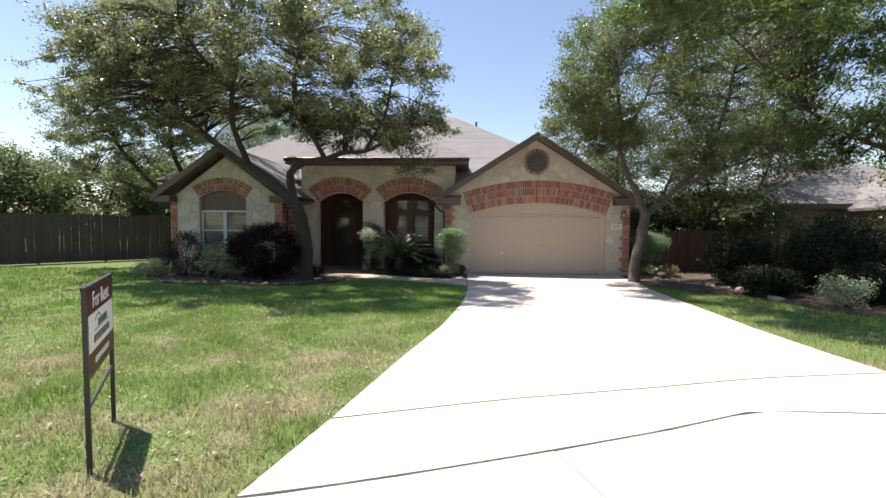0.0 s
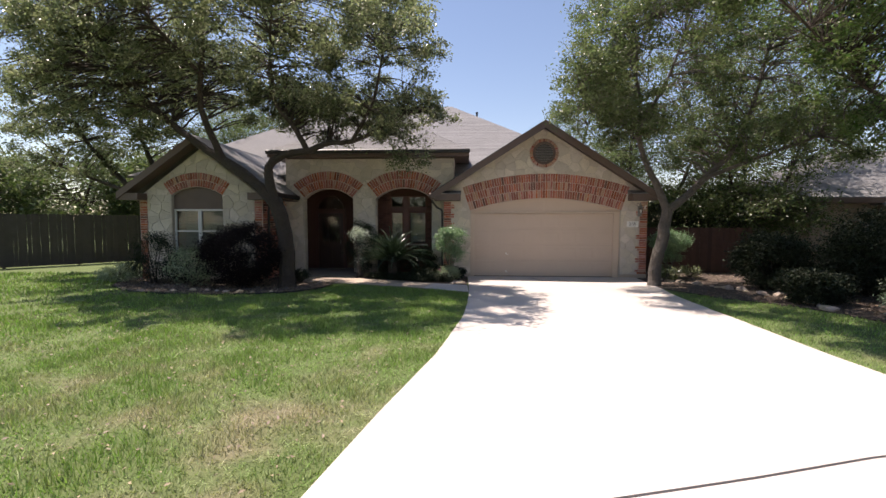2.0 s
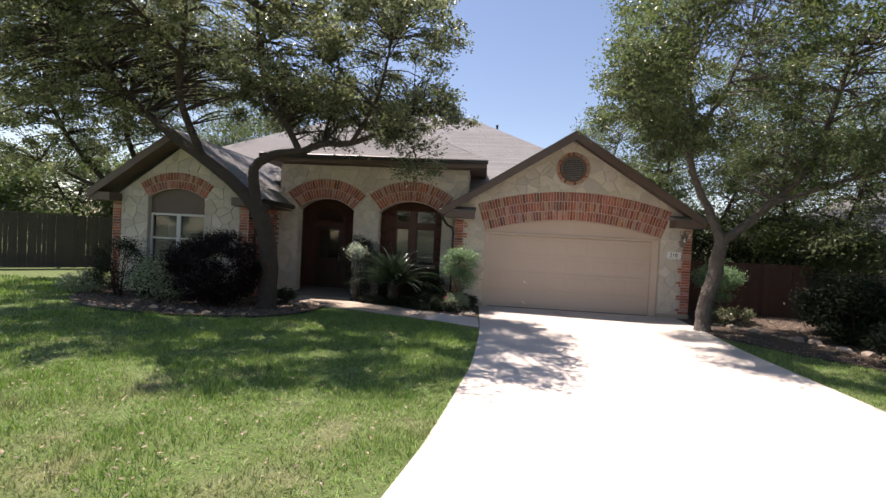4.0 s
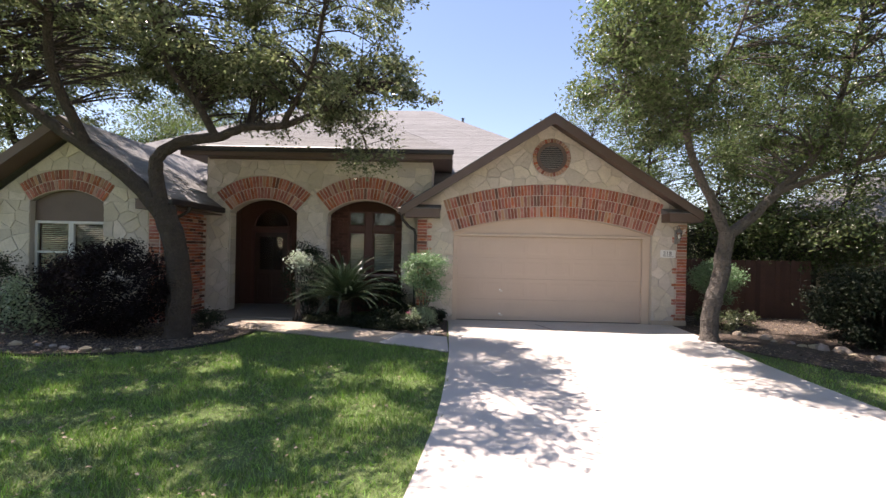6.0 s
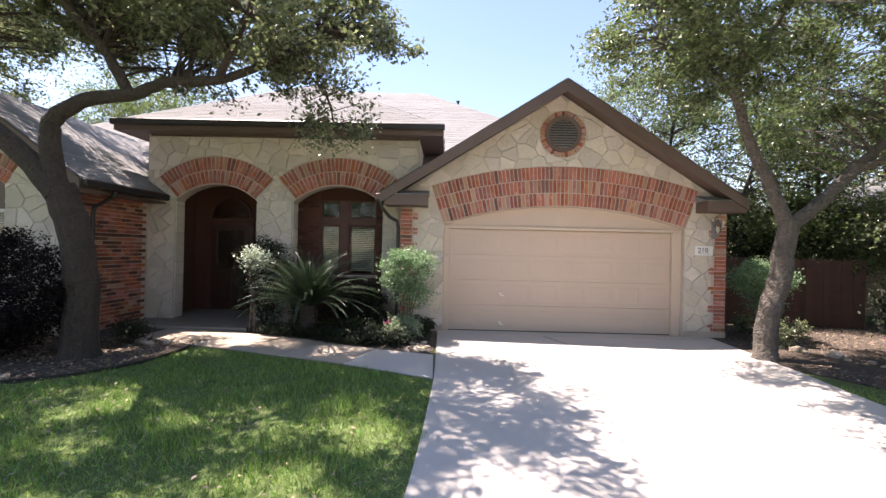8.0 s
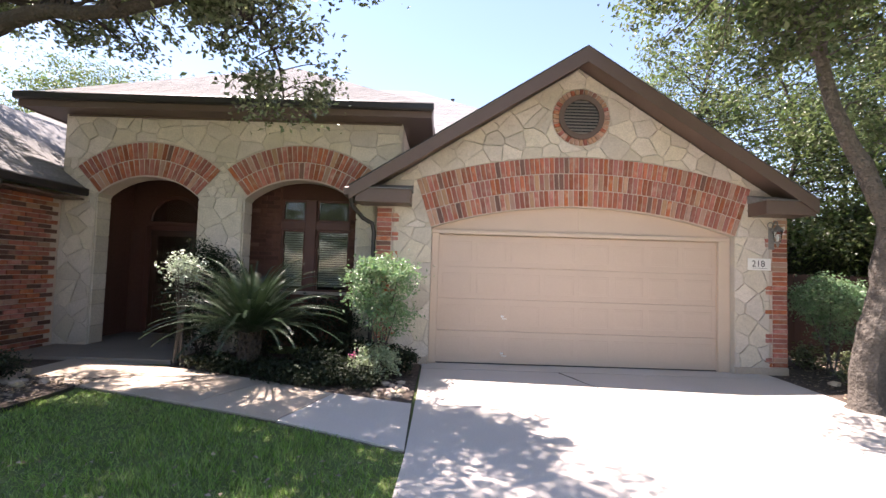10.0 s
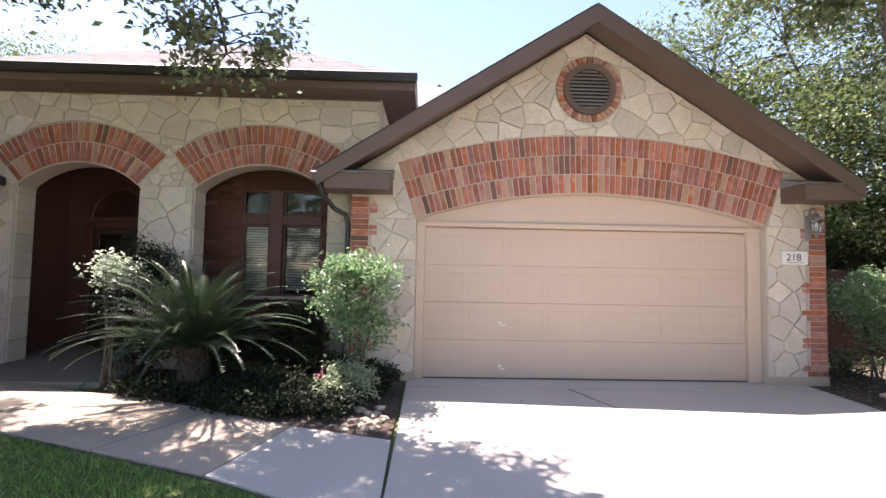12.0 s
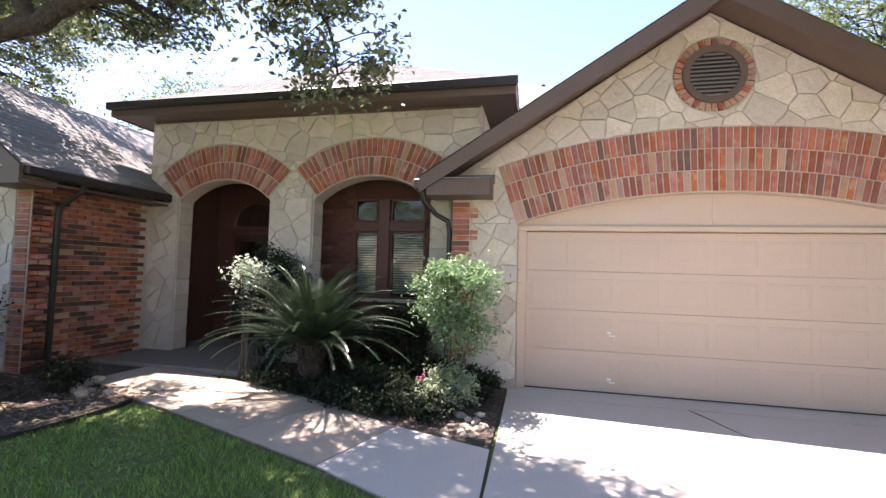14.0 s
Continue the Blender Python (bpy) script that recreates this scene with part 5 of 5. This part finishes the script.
FLOWER = np.random.default_rng(12)
bloom = thing("flower", (-1.02, -1.28, 0.0), label="small pink flower at the bed's edge", category="flower")
part("stalk", tube(bmesh.new(), [(0, 0, -0.02), (0.01, 0, 0.2), (0, 0.01, 0.36)], [0.005, 0.004, 0.003], 5), M_LEAF_BRIGHT, bloom)
tagged(leaves("petals", FLOWER.normal(0, 1, (26, 3)) * 0.035 + np.array([0, 0, 0.38]), 0.035, M_PINK, bloom, FLOWER), kind="stuff")


def nandina(base, width, top, label, seed, name="nandina", mat=M_LEAF_BRIGHT, low=18, per=75, depth=0.24):
    """Bare canes below a domed head of small bright leaves."""
    rng = np.random.default_rng(seed)
    x, y = base
    ob = thing(name, (x, y, ground_z(y)), label=label, category="shrub")
    heads = np.concatenate([in_ellipsoid(rng, (0, 0, top * (1 - depth)), (width / 2, width * 0.40, top * depth), int(66 * width), 0.4), in_ellipsoid(rng, (0.05, 0, top * 0.5), (width * 0.33, width * 0.28, top * 0.2), low, 0.3)])
    for k in range(7):
        q = heads[k * 3]
        bm = tube(bmesh.new(), smooth_line([(rng.uniform(-0.1, 0.1), rng.uniform(-0.1, 0.1), -0.03), (q[0] * 0.35, q[1] * 0.35, q[2] * 0.5), tuple(q)], 3), [0.012] * 4 + [0.010, 0.008, 0.004], 5)
        part("cane", bm, M_BARK_PALE, ob)
    s = 0.095
    pts = np.concatenate([q + rng.normal(0, 1, (per, 3)) * np.array([s, s, s * 0.6]) for q in heads])
    leaves("foliage", pts, 0.056, mat, ob, rng)
    return ob


nandina((-0.68, -1.0), 1.16, 1.76, "bright green nandina against the garage pier", 91)
nandina((-3.86, -0.60), 0.40, 1.70, "pale variegated shrub catching sun by the porch", 93, "variegated_shrub", M_LEAF_VARIEGATED, 1, 42, 0.13)
nandina((6.75, 0.05), 1.25, 1.68, "bright green nandina at the garage's far corner", 92)


def sago(base):
    """A stumpy scaled trunk and a fountain of stiff arching fronds."""
    rng = np.random.default_rng(95)
    x, y = base
    ob = thing("sago_palm", (x, y, ground_z(y)), label="large sago palm with arching glossy dark fronds", category="palm")
    bm = tube(bmesh.new(), [(0, 0, -0.05), (0.02, 0, 0.15), (0, 0, 0.4), (0, 0, 0.6)], [0.12, 0.14, 0.13, 0.10], 12)
    for k in range(70):
        a, z = 2.4 * k, 0.02 + 0.0078 * k
        r = 0.115
        prism(bm, [(r * math.cos(a + d), r * math.sin(a + d), z + h) for d, h in ((-0.16, 0), (0.16, 0), (0, 0.06))], (0.05 * math.cos(a), 0.05 * math.sin(a), 0.02))
    part("trunk", bm, M_BARK, ob)
    for k in range(96):
        a = 2.39996 * k + rng.uniform(-0.15, 0.15)
        lift = 1.50 - 1.22 * (k / 95) ** 0.9 + rng.uniform(-0.10, 0.10)
        length = rng.uniform(1.20, 1.48)
        pts, p, e = [], np.array([0.06 * math.cos(a), 0.06 * math.sin(a), 0.58]), lift
        n = 22
        for i in range(n + 1):
            pts.append(p.copy())
            p = p + length / n * np.array([math.cos(a) * math.cos(e), math.sin(a) * math.cos(e), math.sin(e)])
            e -= 1.12 / n * (0.4 + 1.3 * i / n)
        side = np.array([-math.sin(a), math.cos(a), 0.0])
        verts, faces = [], []
        for i in range(n):
            for u in (0.0, 0.5):
                q = pts[i] * (1 - u) + pts[i + 1] * u
                t = (pts[i + 1] - pts[i]) / np.linalg.norm(pts[i + 1] - pts[i])
                f = (i + u) / n
                w = 0.17 * math.sin(min(1, 0.18 + f * 1.1) * 3.0) * (0.5 if f < 0.08 else 1) + 0.01
                upn = np.cross(t, side)
                upn = upn if upn[2] > 0 else -upn
                for sgn in (-1, 1):
                    tip = q + sgn * side * w * 0.9 + t * w * 0.6 + upn * w * 0.30
                    b = len(verts)
                    verts += [q - t * 0.010, q + t * 0.013, tip]
                    faces.append((b, b + 1, b + 2))
        b = len(verts)
        for i, q in enumerate(pts):
            verts += [q - side * 0.008, q + side * 0.008, q + np.array([0, 0, 0.008])]
            if i:
                o = b + 3 * (i - 1)
                for m in range(3):
                    faces += [(o + m, o + (m + 1) % 3, o + 3 + m), (o + (m + 1) % 3, o + 3 + (m + 1) % 3, o + 3 + m)]
        me = raw_mesh("frond", np.array(verts), np.array(faces))
        me.materials.append(M_FROND)
        fr = new("frond", me)
        fr.parent = ob


sago((-2.60, -0.98))

# ---- side yard on the far side of the drive ----
for i, (x, y, w, h, n) in enumerate(((8.4, -2.7, 2.0, 1.55, 110), (10.2, -3.7, 2.6, 1.75, 140), (12.6, -4.6, 2.8, 2.3, 150), (11.6, -2.2, 2.6, 2.3, 150), (9.2, -1.2, 2.0, 1.6, 100), (7.5, 3.1, 2.3, 2.7, 130), (9.9, 3.2, 2.6, 3.0, 140), (9.4, -6.0, 1.7, 0.85, 80), (7.7, -5.0, 1.5, 0.75, 70), (11.3, -6.6, 1.8, 0.9, 80))):
    shrub("side_shrub", (x, y), (w, w * 0.8, h), M_LEAF_DARK, "dense dark evergreen shrub in the side bed", 100 + i, n=int(n * 1.4), per=85, leaf_size=0.075)
shrub("small_shrub", (8.2, -6.9), (1.1, 0.9, 0.7), M_LEAF_PALE, "pale grey-green shrub beside the grass", 111, n=50, per=40, leaf_size=0.06)
for i, (x, y) in enumerate(((6.95, 0.6), (7.6, 0.3), (6.4, -0.9))):
    shrub("small_shrub", (x, y), (0.6, 0.5, 0.45), M_LEAF, "small leafy plant among the litter", 115 + i, n=24, per=40, leaf_size=0.06)


def rock(x, y, r, seed, name="edging_stone", label="rough pale limestone edging stone"):
    rng = random.Random(seed)
    bm = bmesh.new()
    bmesh.ops.create_icosphere(bm, subdivisions=1, radius=r)
    for v in bm.verts:
        v.co = Vector((v.co.x * 1.25, v.co.y * 0.9, v.co.z * 0.62)) * rng.uniform(0.78, 1.2)
    ob = mesh_object(name, bm, M_ROCK)
    ob.matrix_basis = pose(x, y, ground_z(y) + r * 0.32, rng.uniform(-12, 12), rng.uniform(-12, 12), rng.uniform(0, 360))
    return tagged(ob, label, "stone", group="edging stones")


rr = random.Random(77)
for k in range(26):
    t = k / 25
    rock(6.15 + 1.5 * math.sin(2.2 * t) + rr.uniform(-0.1, 0.1), -0.6 - 5.4 * t + rr.uniform(-0.1, 0.1), rr.uniform(0.07, 0.15), 200 + k)
for k in range(22):
    rock(rr.uniform(-0.62, -0.26), rr.uniform(-2.0, -1.3), rr.uniform(0.035, 0.06), 300 + k, "river_stone", "small rounded river stone beside the walk")
for k in range(22):
    t = k / 21
    rock(-4.75 - 0.95 * t + rr.uniform(-0.1, 0.1), -1.75 - 0.25 * math.sin(5 * t) + rr.uniform(-0.16, 0.16), rr.uniform(0.04, 0.09), 330 + k)
for k in range(12):
    rock(-5.4 - 4.0 * k / 11 + rr.uniform(-0.15, 0.15), -4.12 - 0.15 * math.sin(k * 0.9), rr.uniform(0.05, 0.09), 360 + k)


def bed_edging():
    """A thin dark strip that holds the mulch back from the lawn."""
    line = smooth_line([(x, y, ground_z(y)) for x, y in BED_EDGE], 6)
    bm = bmesh.new()
    rows = []
    for k, p in enumerate(line):
        d = line[min(k + 1, len(line) - 1)] - line[max(k - 1, 0)]
        n = Vector((-d.y, d.x, 0)).normalized() * 0.012
        rows.append([bm.verts.new(p + n * sgn + Vector((0, 0, z))) for sgn, z in ((-1, -0.04), (-1, 0.03), (1, 0.03), (1, -0.04))])
    for a, b in zip(rows, rows[1:]):
        for i in range(4):
            bm.faces.new((a[i], a[(i + 1) % 4], b[(i + 1) % 4], b[i]))
    bm.faces.new(rows[0])
    bm.faces.new(rows[-1])
    bmesh.ops.recalc_face_normals(bm, faces=bm.faces[:])
    tagged(mesh_object("bed_edging", bm, M_METAL_DARK), "thin dark metal edging between lawn and mulch bed", "edging")


bed_edging()


def fence(name, a, b, height, mat, label, board=0.14, group=""):
    """Upright boards butted on two rails between posts."""
    a, b = Vector((*a, 0)), Vector((*b, 0))
    d = (b - a).normalized()
    ang = math.degrees(math.atan2(d.y, d.x))
    ob = thing(name, a, label=label, category="fence")
    rot = pose(0, 0, 0, 0, 0, ang)
    n = int((b - a).length / board)
    meshes = []
    rng = random.Random(9)
    for k in range(4):
        h = height + rng.uniform(-0.015, 0.015)
        bm = bmesh.new()
        prism(bm, [(0, 0, 0.02), (board - 0.003, 0, 0.02), (board - 0.003, 0, h - 0.03), (board - 0.035, 0, h), (0.027, 0, h), (0, 0, h - 0.03)], (0, 0.018, 0))
        bmesh.ops.recalc_face_normals(bm, faces=bm.faces[:])
        me = bpy.data.meshes.new("board")
        bm.to_mesh(me)
        bm.free()
        me.materials.append(mat)
        meshes.append(me)
    for k in range(n):
        shared("board", rng.choice(meshes), rot @ pose(k * board, rng.uniform(-0.004, 0.004), 0, 0, rng.uniform(-0.4, 0.4), 0), ob)
    length = n * board
    for z in (0.4, height - 0.35):
        r = part("rail", box(bmesh.new(), 0, length, 0.022, 0.06, z, z + 0.09), mat, ob)
        r.matrix_basis = rot
    for k in range(int(length / 2.4) + 1):
        p = part("post", box(bmesh.new(), k * 2.4, k * 2.4 + 0.09, 0.062, 0.15, -0.05, height - 0.05), mat, ob)
        p.matrix_basis = rot
    return ob


fence("wood_fence", (-23.6, -4.2), (-13.0, 8.6), 2.22, M_FENCE, "weathered grey-brown board privacy fence")
fence("wood_fence", (6.0, 1.9), (10.6, 1.6), 1.72, M_FENCE_BROWN, "dark red-brown board fence beside the garage")


def rent_sign():
    sign = thing("yard_sign", (-2.55, -14.30, ground_z(-14.3) + 0.09), label="wine-red and white rental yard sign on a dark metal frame", category="sign")
    sign.rotation_euler, sign.scale = (0, 0, math.atan2(0.85, -0.53)), (1.02, 1.02, 1.02)
    w = 0.87
    for x in (0.0, w):
        part("post", box(bmesh.new(), x - 0.014, x + 0.014, -0.014, 0.014, -0.16, 1.05, 0.003), M_METAL_DARK, sign)
    part("top_rail", box(bmesh.new(), -0.018, w + 0.018, -0.016, 0.016, 1.05, 1.075, 0.003), M_METAL_DARK, sign)
    part("cross_rail", tube(bmesh.new(), [(0.0, 0, 0.30), (w, 0, 0.34)], [0.012, 0.012], 6), M_METAL_DARK, sign)
    part("spike_plate", tube(bmesh.new(), [(-0.0, 0, 1.07), (-0.0, 0, 1.09)], [0.016, 0.010], 6), M_METAL_GREY, sign)
    panel = part("panel", box(bmesh.new(), 0.018, w - 0.018, -0.012, 0.012, 0.48, 1.045, 0.003), M_WINE, sign)
    part("white_field", box(bmesh.new(), 0.022, w - 0.022, -0.016, -0.0122, 0.645, 0.885), M_WHITE, panel)
    for text, shift in (("For", -0.175), ("Rent", 0.13)):
        cu = bpy.data.curves.new("word", "FONT")
        cu.body, cu.size, cu.extrude, cu.align_x, cu.align_y = text, 0.155, 0.001, "CENTER", "CENTER"
        tmp = new("word", cu)
        cu.materials.append(M_WHITE)
        me = bpy.data.meshes.new_from_object(tmp)
        bpy.data.objects.remove(tmp)
        tx = new("word", me)
        tx.parent = panel
        tx.matrix_basis = pose(w / 2 + shift, -0.0145, 0.963, 90, 0, 0)
    for x0, x1, z0, z1, m in ((0.30, 0.62, 0.775, 0.825, M_INK), (0.18, 0.66, 0.765, 0.769, M_INK), (0.16, 0.70, 0.685, 0.735, M_INK)):
        n = max(1, int((x1 - x0) / 0.06))
        for k in range(n):
            a = x0 + (x1 - x0) * k / n
            part("printed_bar", box(bmesh.new(), a, a + (x1 - x0) / n * (0.7 if z1 - z0 > 0.01 else 1), -0.0175, -0.0162, z0, z1), m, panel)
    for k in range(7):
        part("printed_bar", box(bmesh.new(), 0.20 + 0.07 * k, 0.25 + 0.07 * k, -0.0140, -0.0122, 0.545, 0.585), M_WHITE, panel)
    part("logo_roof", prism(bmesh.new(), [(0.20, -0.0162, 0.835), (0.30, -0.0162, 0.870), (0.40, -0.0162, 0.835), (0.40, -0.0162, 0.828), (0.30, -0.0162, 0.860), (0.20, -0.0162, 0.828)], (0, -0.0012, 0)), M_WINE, panel)


rent_sign()


def neighbor_house():
    nb = thing("neighbor_house", (13.0, 2.25, 0.0), label="neighbouring tan stucco house with a weathered grey shingle roof", category="house")
    part("wall", box(bmesh.new(), 0, 9, 0, 8, 0, 2.75), M_NEIGHBOR, nb)
    part("wall", prism(bmesh.new(), [(2.6, -2.4, 0), (7.6, -2.4, 0), (7.6, -2.4, 2.75), (5.1, -2.4, 4.2), (2.6, -2.4, 2.75)], (0, 2.4, 0)), M_NEIGHBOR, nb)
    roof = part("roof", prism(bmesh.new(), [(-0.5, -0.5, 2.75), (-0.5, 8.5, 2.75), (-0.5 + 4.5, 4.0, 5.2)], (0.001, 0, 0)), M_SHINGLE, nb)
    part("slope", plane_slab([(-0.5, -0.5, 2.86), (9.5, -0.5, 2.86), (5.5, 4.0, 5.3), (3.8, 4.0, 5.3)], 0.1), M_SHINGLE, roof)
    part("slope", plane_slab([(-0.5, -0.5, 2.86), (3.8, 4.0, 5.3), (-0.5, 8.5, 2.86)], 0.1), M_SHINGLE, roof)
    courses(roof, (-0.5, -0.5, 2.86), (9.5, -0.5, 2.86), (3.8, 4.0, 5.3), (5.5, 4.0, 5.3), 0.2)
    for s in (-1, 1):
        part("slope", plane_slab([(5.1, -2.9, 4.36), (5.1 + s * 2.95, -2.9, 2.66), (5.1 + s * 2.95, 1.6, 2.66), (5.1, 3.0, 4.36)], 0.1), M_SHINGLE, roof)
        part("rake_board", prism(bmesh.new(), [(5.1, -2.9, 4.34), (5.1 + s * 2.95, -2.9, 2.64), (5.1 + s * 2.95, -2.9, 2.44), (5.1, -2.9, 4.12)], (0, -0.03, 0)), M_TRIM, roof)
    part("fascia", box(bmesh.new(), -0.5, 2.4, -0.54, -0.5, 2.66, 2.84), M_TRIM, roof)
    part("fascia", box(bmesh.new(), -0.54, -0.5, -0.5, 8.5, 2.66, 2.84), M_TRIM, roof)
    part("soffit", box(bmesh.new(), -0.5, 2.4, -0.5, 0.0, 2.64, 2.66), M_TRIM, roof)
    part("soffit", box(bmesh.new(), -0.5, 0.0, 0.0, 8.5, 2.64, 2.66), M_TRIM, roof)
    win = part("window", box(bmesh.new(), 4.3, 5.9, -2.44, -2.39, 0.9, 2.2), M_TRIM, nb)
    part("pane", box(bmesh.new(), 4.38, 5.06, -2.46, -2.44, 0.98, 2.12), M_GLASS, win)
    part("pane", box(bmesh.new(), 5.14, 5.82, -2.46, -2.44, 0.98, 2.12), M_GLASS, win)


neighbor_house()


# ---- grass and litter ----
def grass():
    rng = np.random.default_rng(7)
    xs, ys = [], []

    def sow(x0, x1, y0, y1, per_m2):
        n = int((x1 - x0) * (y1 - y0) * per_m2)
        x, y = rng.uniform(x0, x1, n), rng.uniform(y0, y1, n)
        lim = np.interp(x, *LAWN)
        le = np.interp(-y, *LEFT_EDGE)
        ok = (y < lim) & (x < le + 0.03)
        xs.append(x[ok])
        ys.append(y[ok])

    sow(-5.5, 0, -16.6, -1.8, 2300)
    sow(-9.0, -5.5, -15.5, -3, 900)
    sow(-21, -9.0, -14, 1.0, 260)
    n = int(7 * 10 * 700)
    x, y = rng.uniform(3.8, 11, n), rng.uniform(-14, -3.5, n)
    re = np.interp(-y, *RIGHT_EDGE)
    bed = np.interp(y, (-9.4, -8.8, -7.4, -5.5, -4.2, -3.2), (14, 8.4, 7.6, 7.2, 6.15, 5.75))
    ok = (x > re - 0.03) & (x < bed)
    xs.append(x[ok])
    ys.append(y[ok])
    x, y = np.concatenate(xs), np.concatenate(ys)
    n = len(x)
    z = 0.018 * np.maximum(0, -2 - np.maximum(y, -17)) - 0.02
    far = np.clip((np.abs(x) - 5) / 8, 0, 1)
    tuft = np.sin(3.1 * x + 1.7 * np.sin(2.3 * y)) * np.sin(2.7 * y + 1.3 * np.sin(1.9 * x)) + 0.6 * np.sin(9.1 * x + 2.0 * np.sin(7.3 * y)) * np.sin(8.3 * y)
    h = rng.uniform(0.025, 0.065, n) * (1 + 0.5 * far) * np.clip(1.0 + 0.55 * tuft, 0.35, 2.0)
    wd = rng.uniform(0.003, 0.006, n) * (1 + 2.2 * far)
    a = rng.uniform(0, 6.2832, n)
    lean = rng.normal(0, 0.028, (n, 2))
    v = np.empty((n, 3, 3))
    v[:, 0] = np.stack([x - wd * np.cos(a), y - wd * np.sin(a), z], 1)
    v[:, 1] = np.stack([x + wd * np.cos(a), y + wd * np.sin(a), z], 1)
    v[:, 2] = np.stack([x + lean[:, 0], y + lean[:, 1], z + h], 1)
    me = raw_mesh("grass", v.reshape(-1, 3), np.arange(3 * n).reshape(-1, 3))
    me.materials.append(M_BLADE)
    tagged(new("grass", me), "short mixed green and straw-coloured lawn grass", "grass", kind="stuff")


LAWN = ((-40, -13, -11.6, *(x for x, y in BED_EDGE[:1:-1]), -4.24, -3.47, -2.6, -1.44, -0.09), (0, 0, -1.6, *(y for x, y in BED_EDGE[:1:-1]), -2.0, -2.25, -2.56, -3.02, -3.68))
grass()


def litter(name, n, box_, size, mat, label, seed, keep=None):
    rng = np.random.default_rng(seed)
    x0, x1, y0, y1 = box_
    x, y = rng.uniform(x0, x1, n), rng.uniform(y0, y1, n)
    if keep is not None:
        ok = keep(x, y)
        x, y = x[ok], y[ok]
    z = 0.018 * np.maximum(0, -2 - np.maximum(y, -17)) + 0.014
    me = leaf_mesh(name, np.stack([x, y, z], 1), size, rng, flat=4.0)
    me.materials.append(mat)
    tagged(new(name, me), label, "leaf litter", kind="stuff")


M_DRY = material("dry_leaf", (0.27, 0.205, 0.145), 0.8, vary=0.45, hue=0.02, island=True)
litter("fallen_leaves", 2600, (-9, 0, -15, -3.8), 0.045, M_DRY, "dry pale oak leaves scattered on the lawn", 5, lambda x, y: x < np.interp(-y, (3, 6, 9, 12, 15), (-0.2, -0.3, -0.7, -1.2, -2.0)))
litter("leaf_litter", 5200, (-11.0, -4.25, -4.7, -1.5), 0.06, M_DRY, "dry oak leaves covering the front bed", 6, lambda x, y: y > np.interp(x, *LAWN))
litter("leaf_litter", 7000, (5.1, 12, -8, 2.5), 0.06, M_DRY, "dry oak leaves under the side trees", 8, lambda x, y: x > np.interp(y, (-8.8, -7.4, -5.5, -4.2, -3.2, -2.5, -0.7), (8.4, 7.6, 7.2, 6.15, 5.75, 5.45, 5.63)))
litter("leaf_litter", 420, (-3.9, -0.2, -2.1, 0.0), 0.05, M_DRY, "dry leaves in the bed beside the walk", 9, lambda x, y: y > np.interp(x, (-3.9, -2.95, -2.1, -1.1, -0.2), (-0.7, -1.08, -1.38, -1.76, -2.18)))
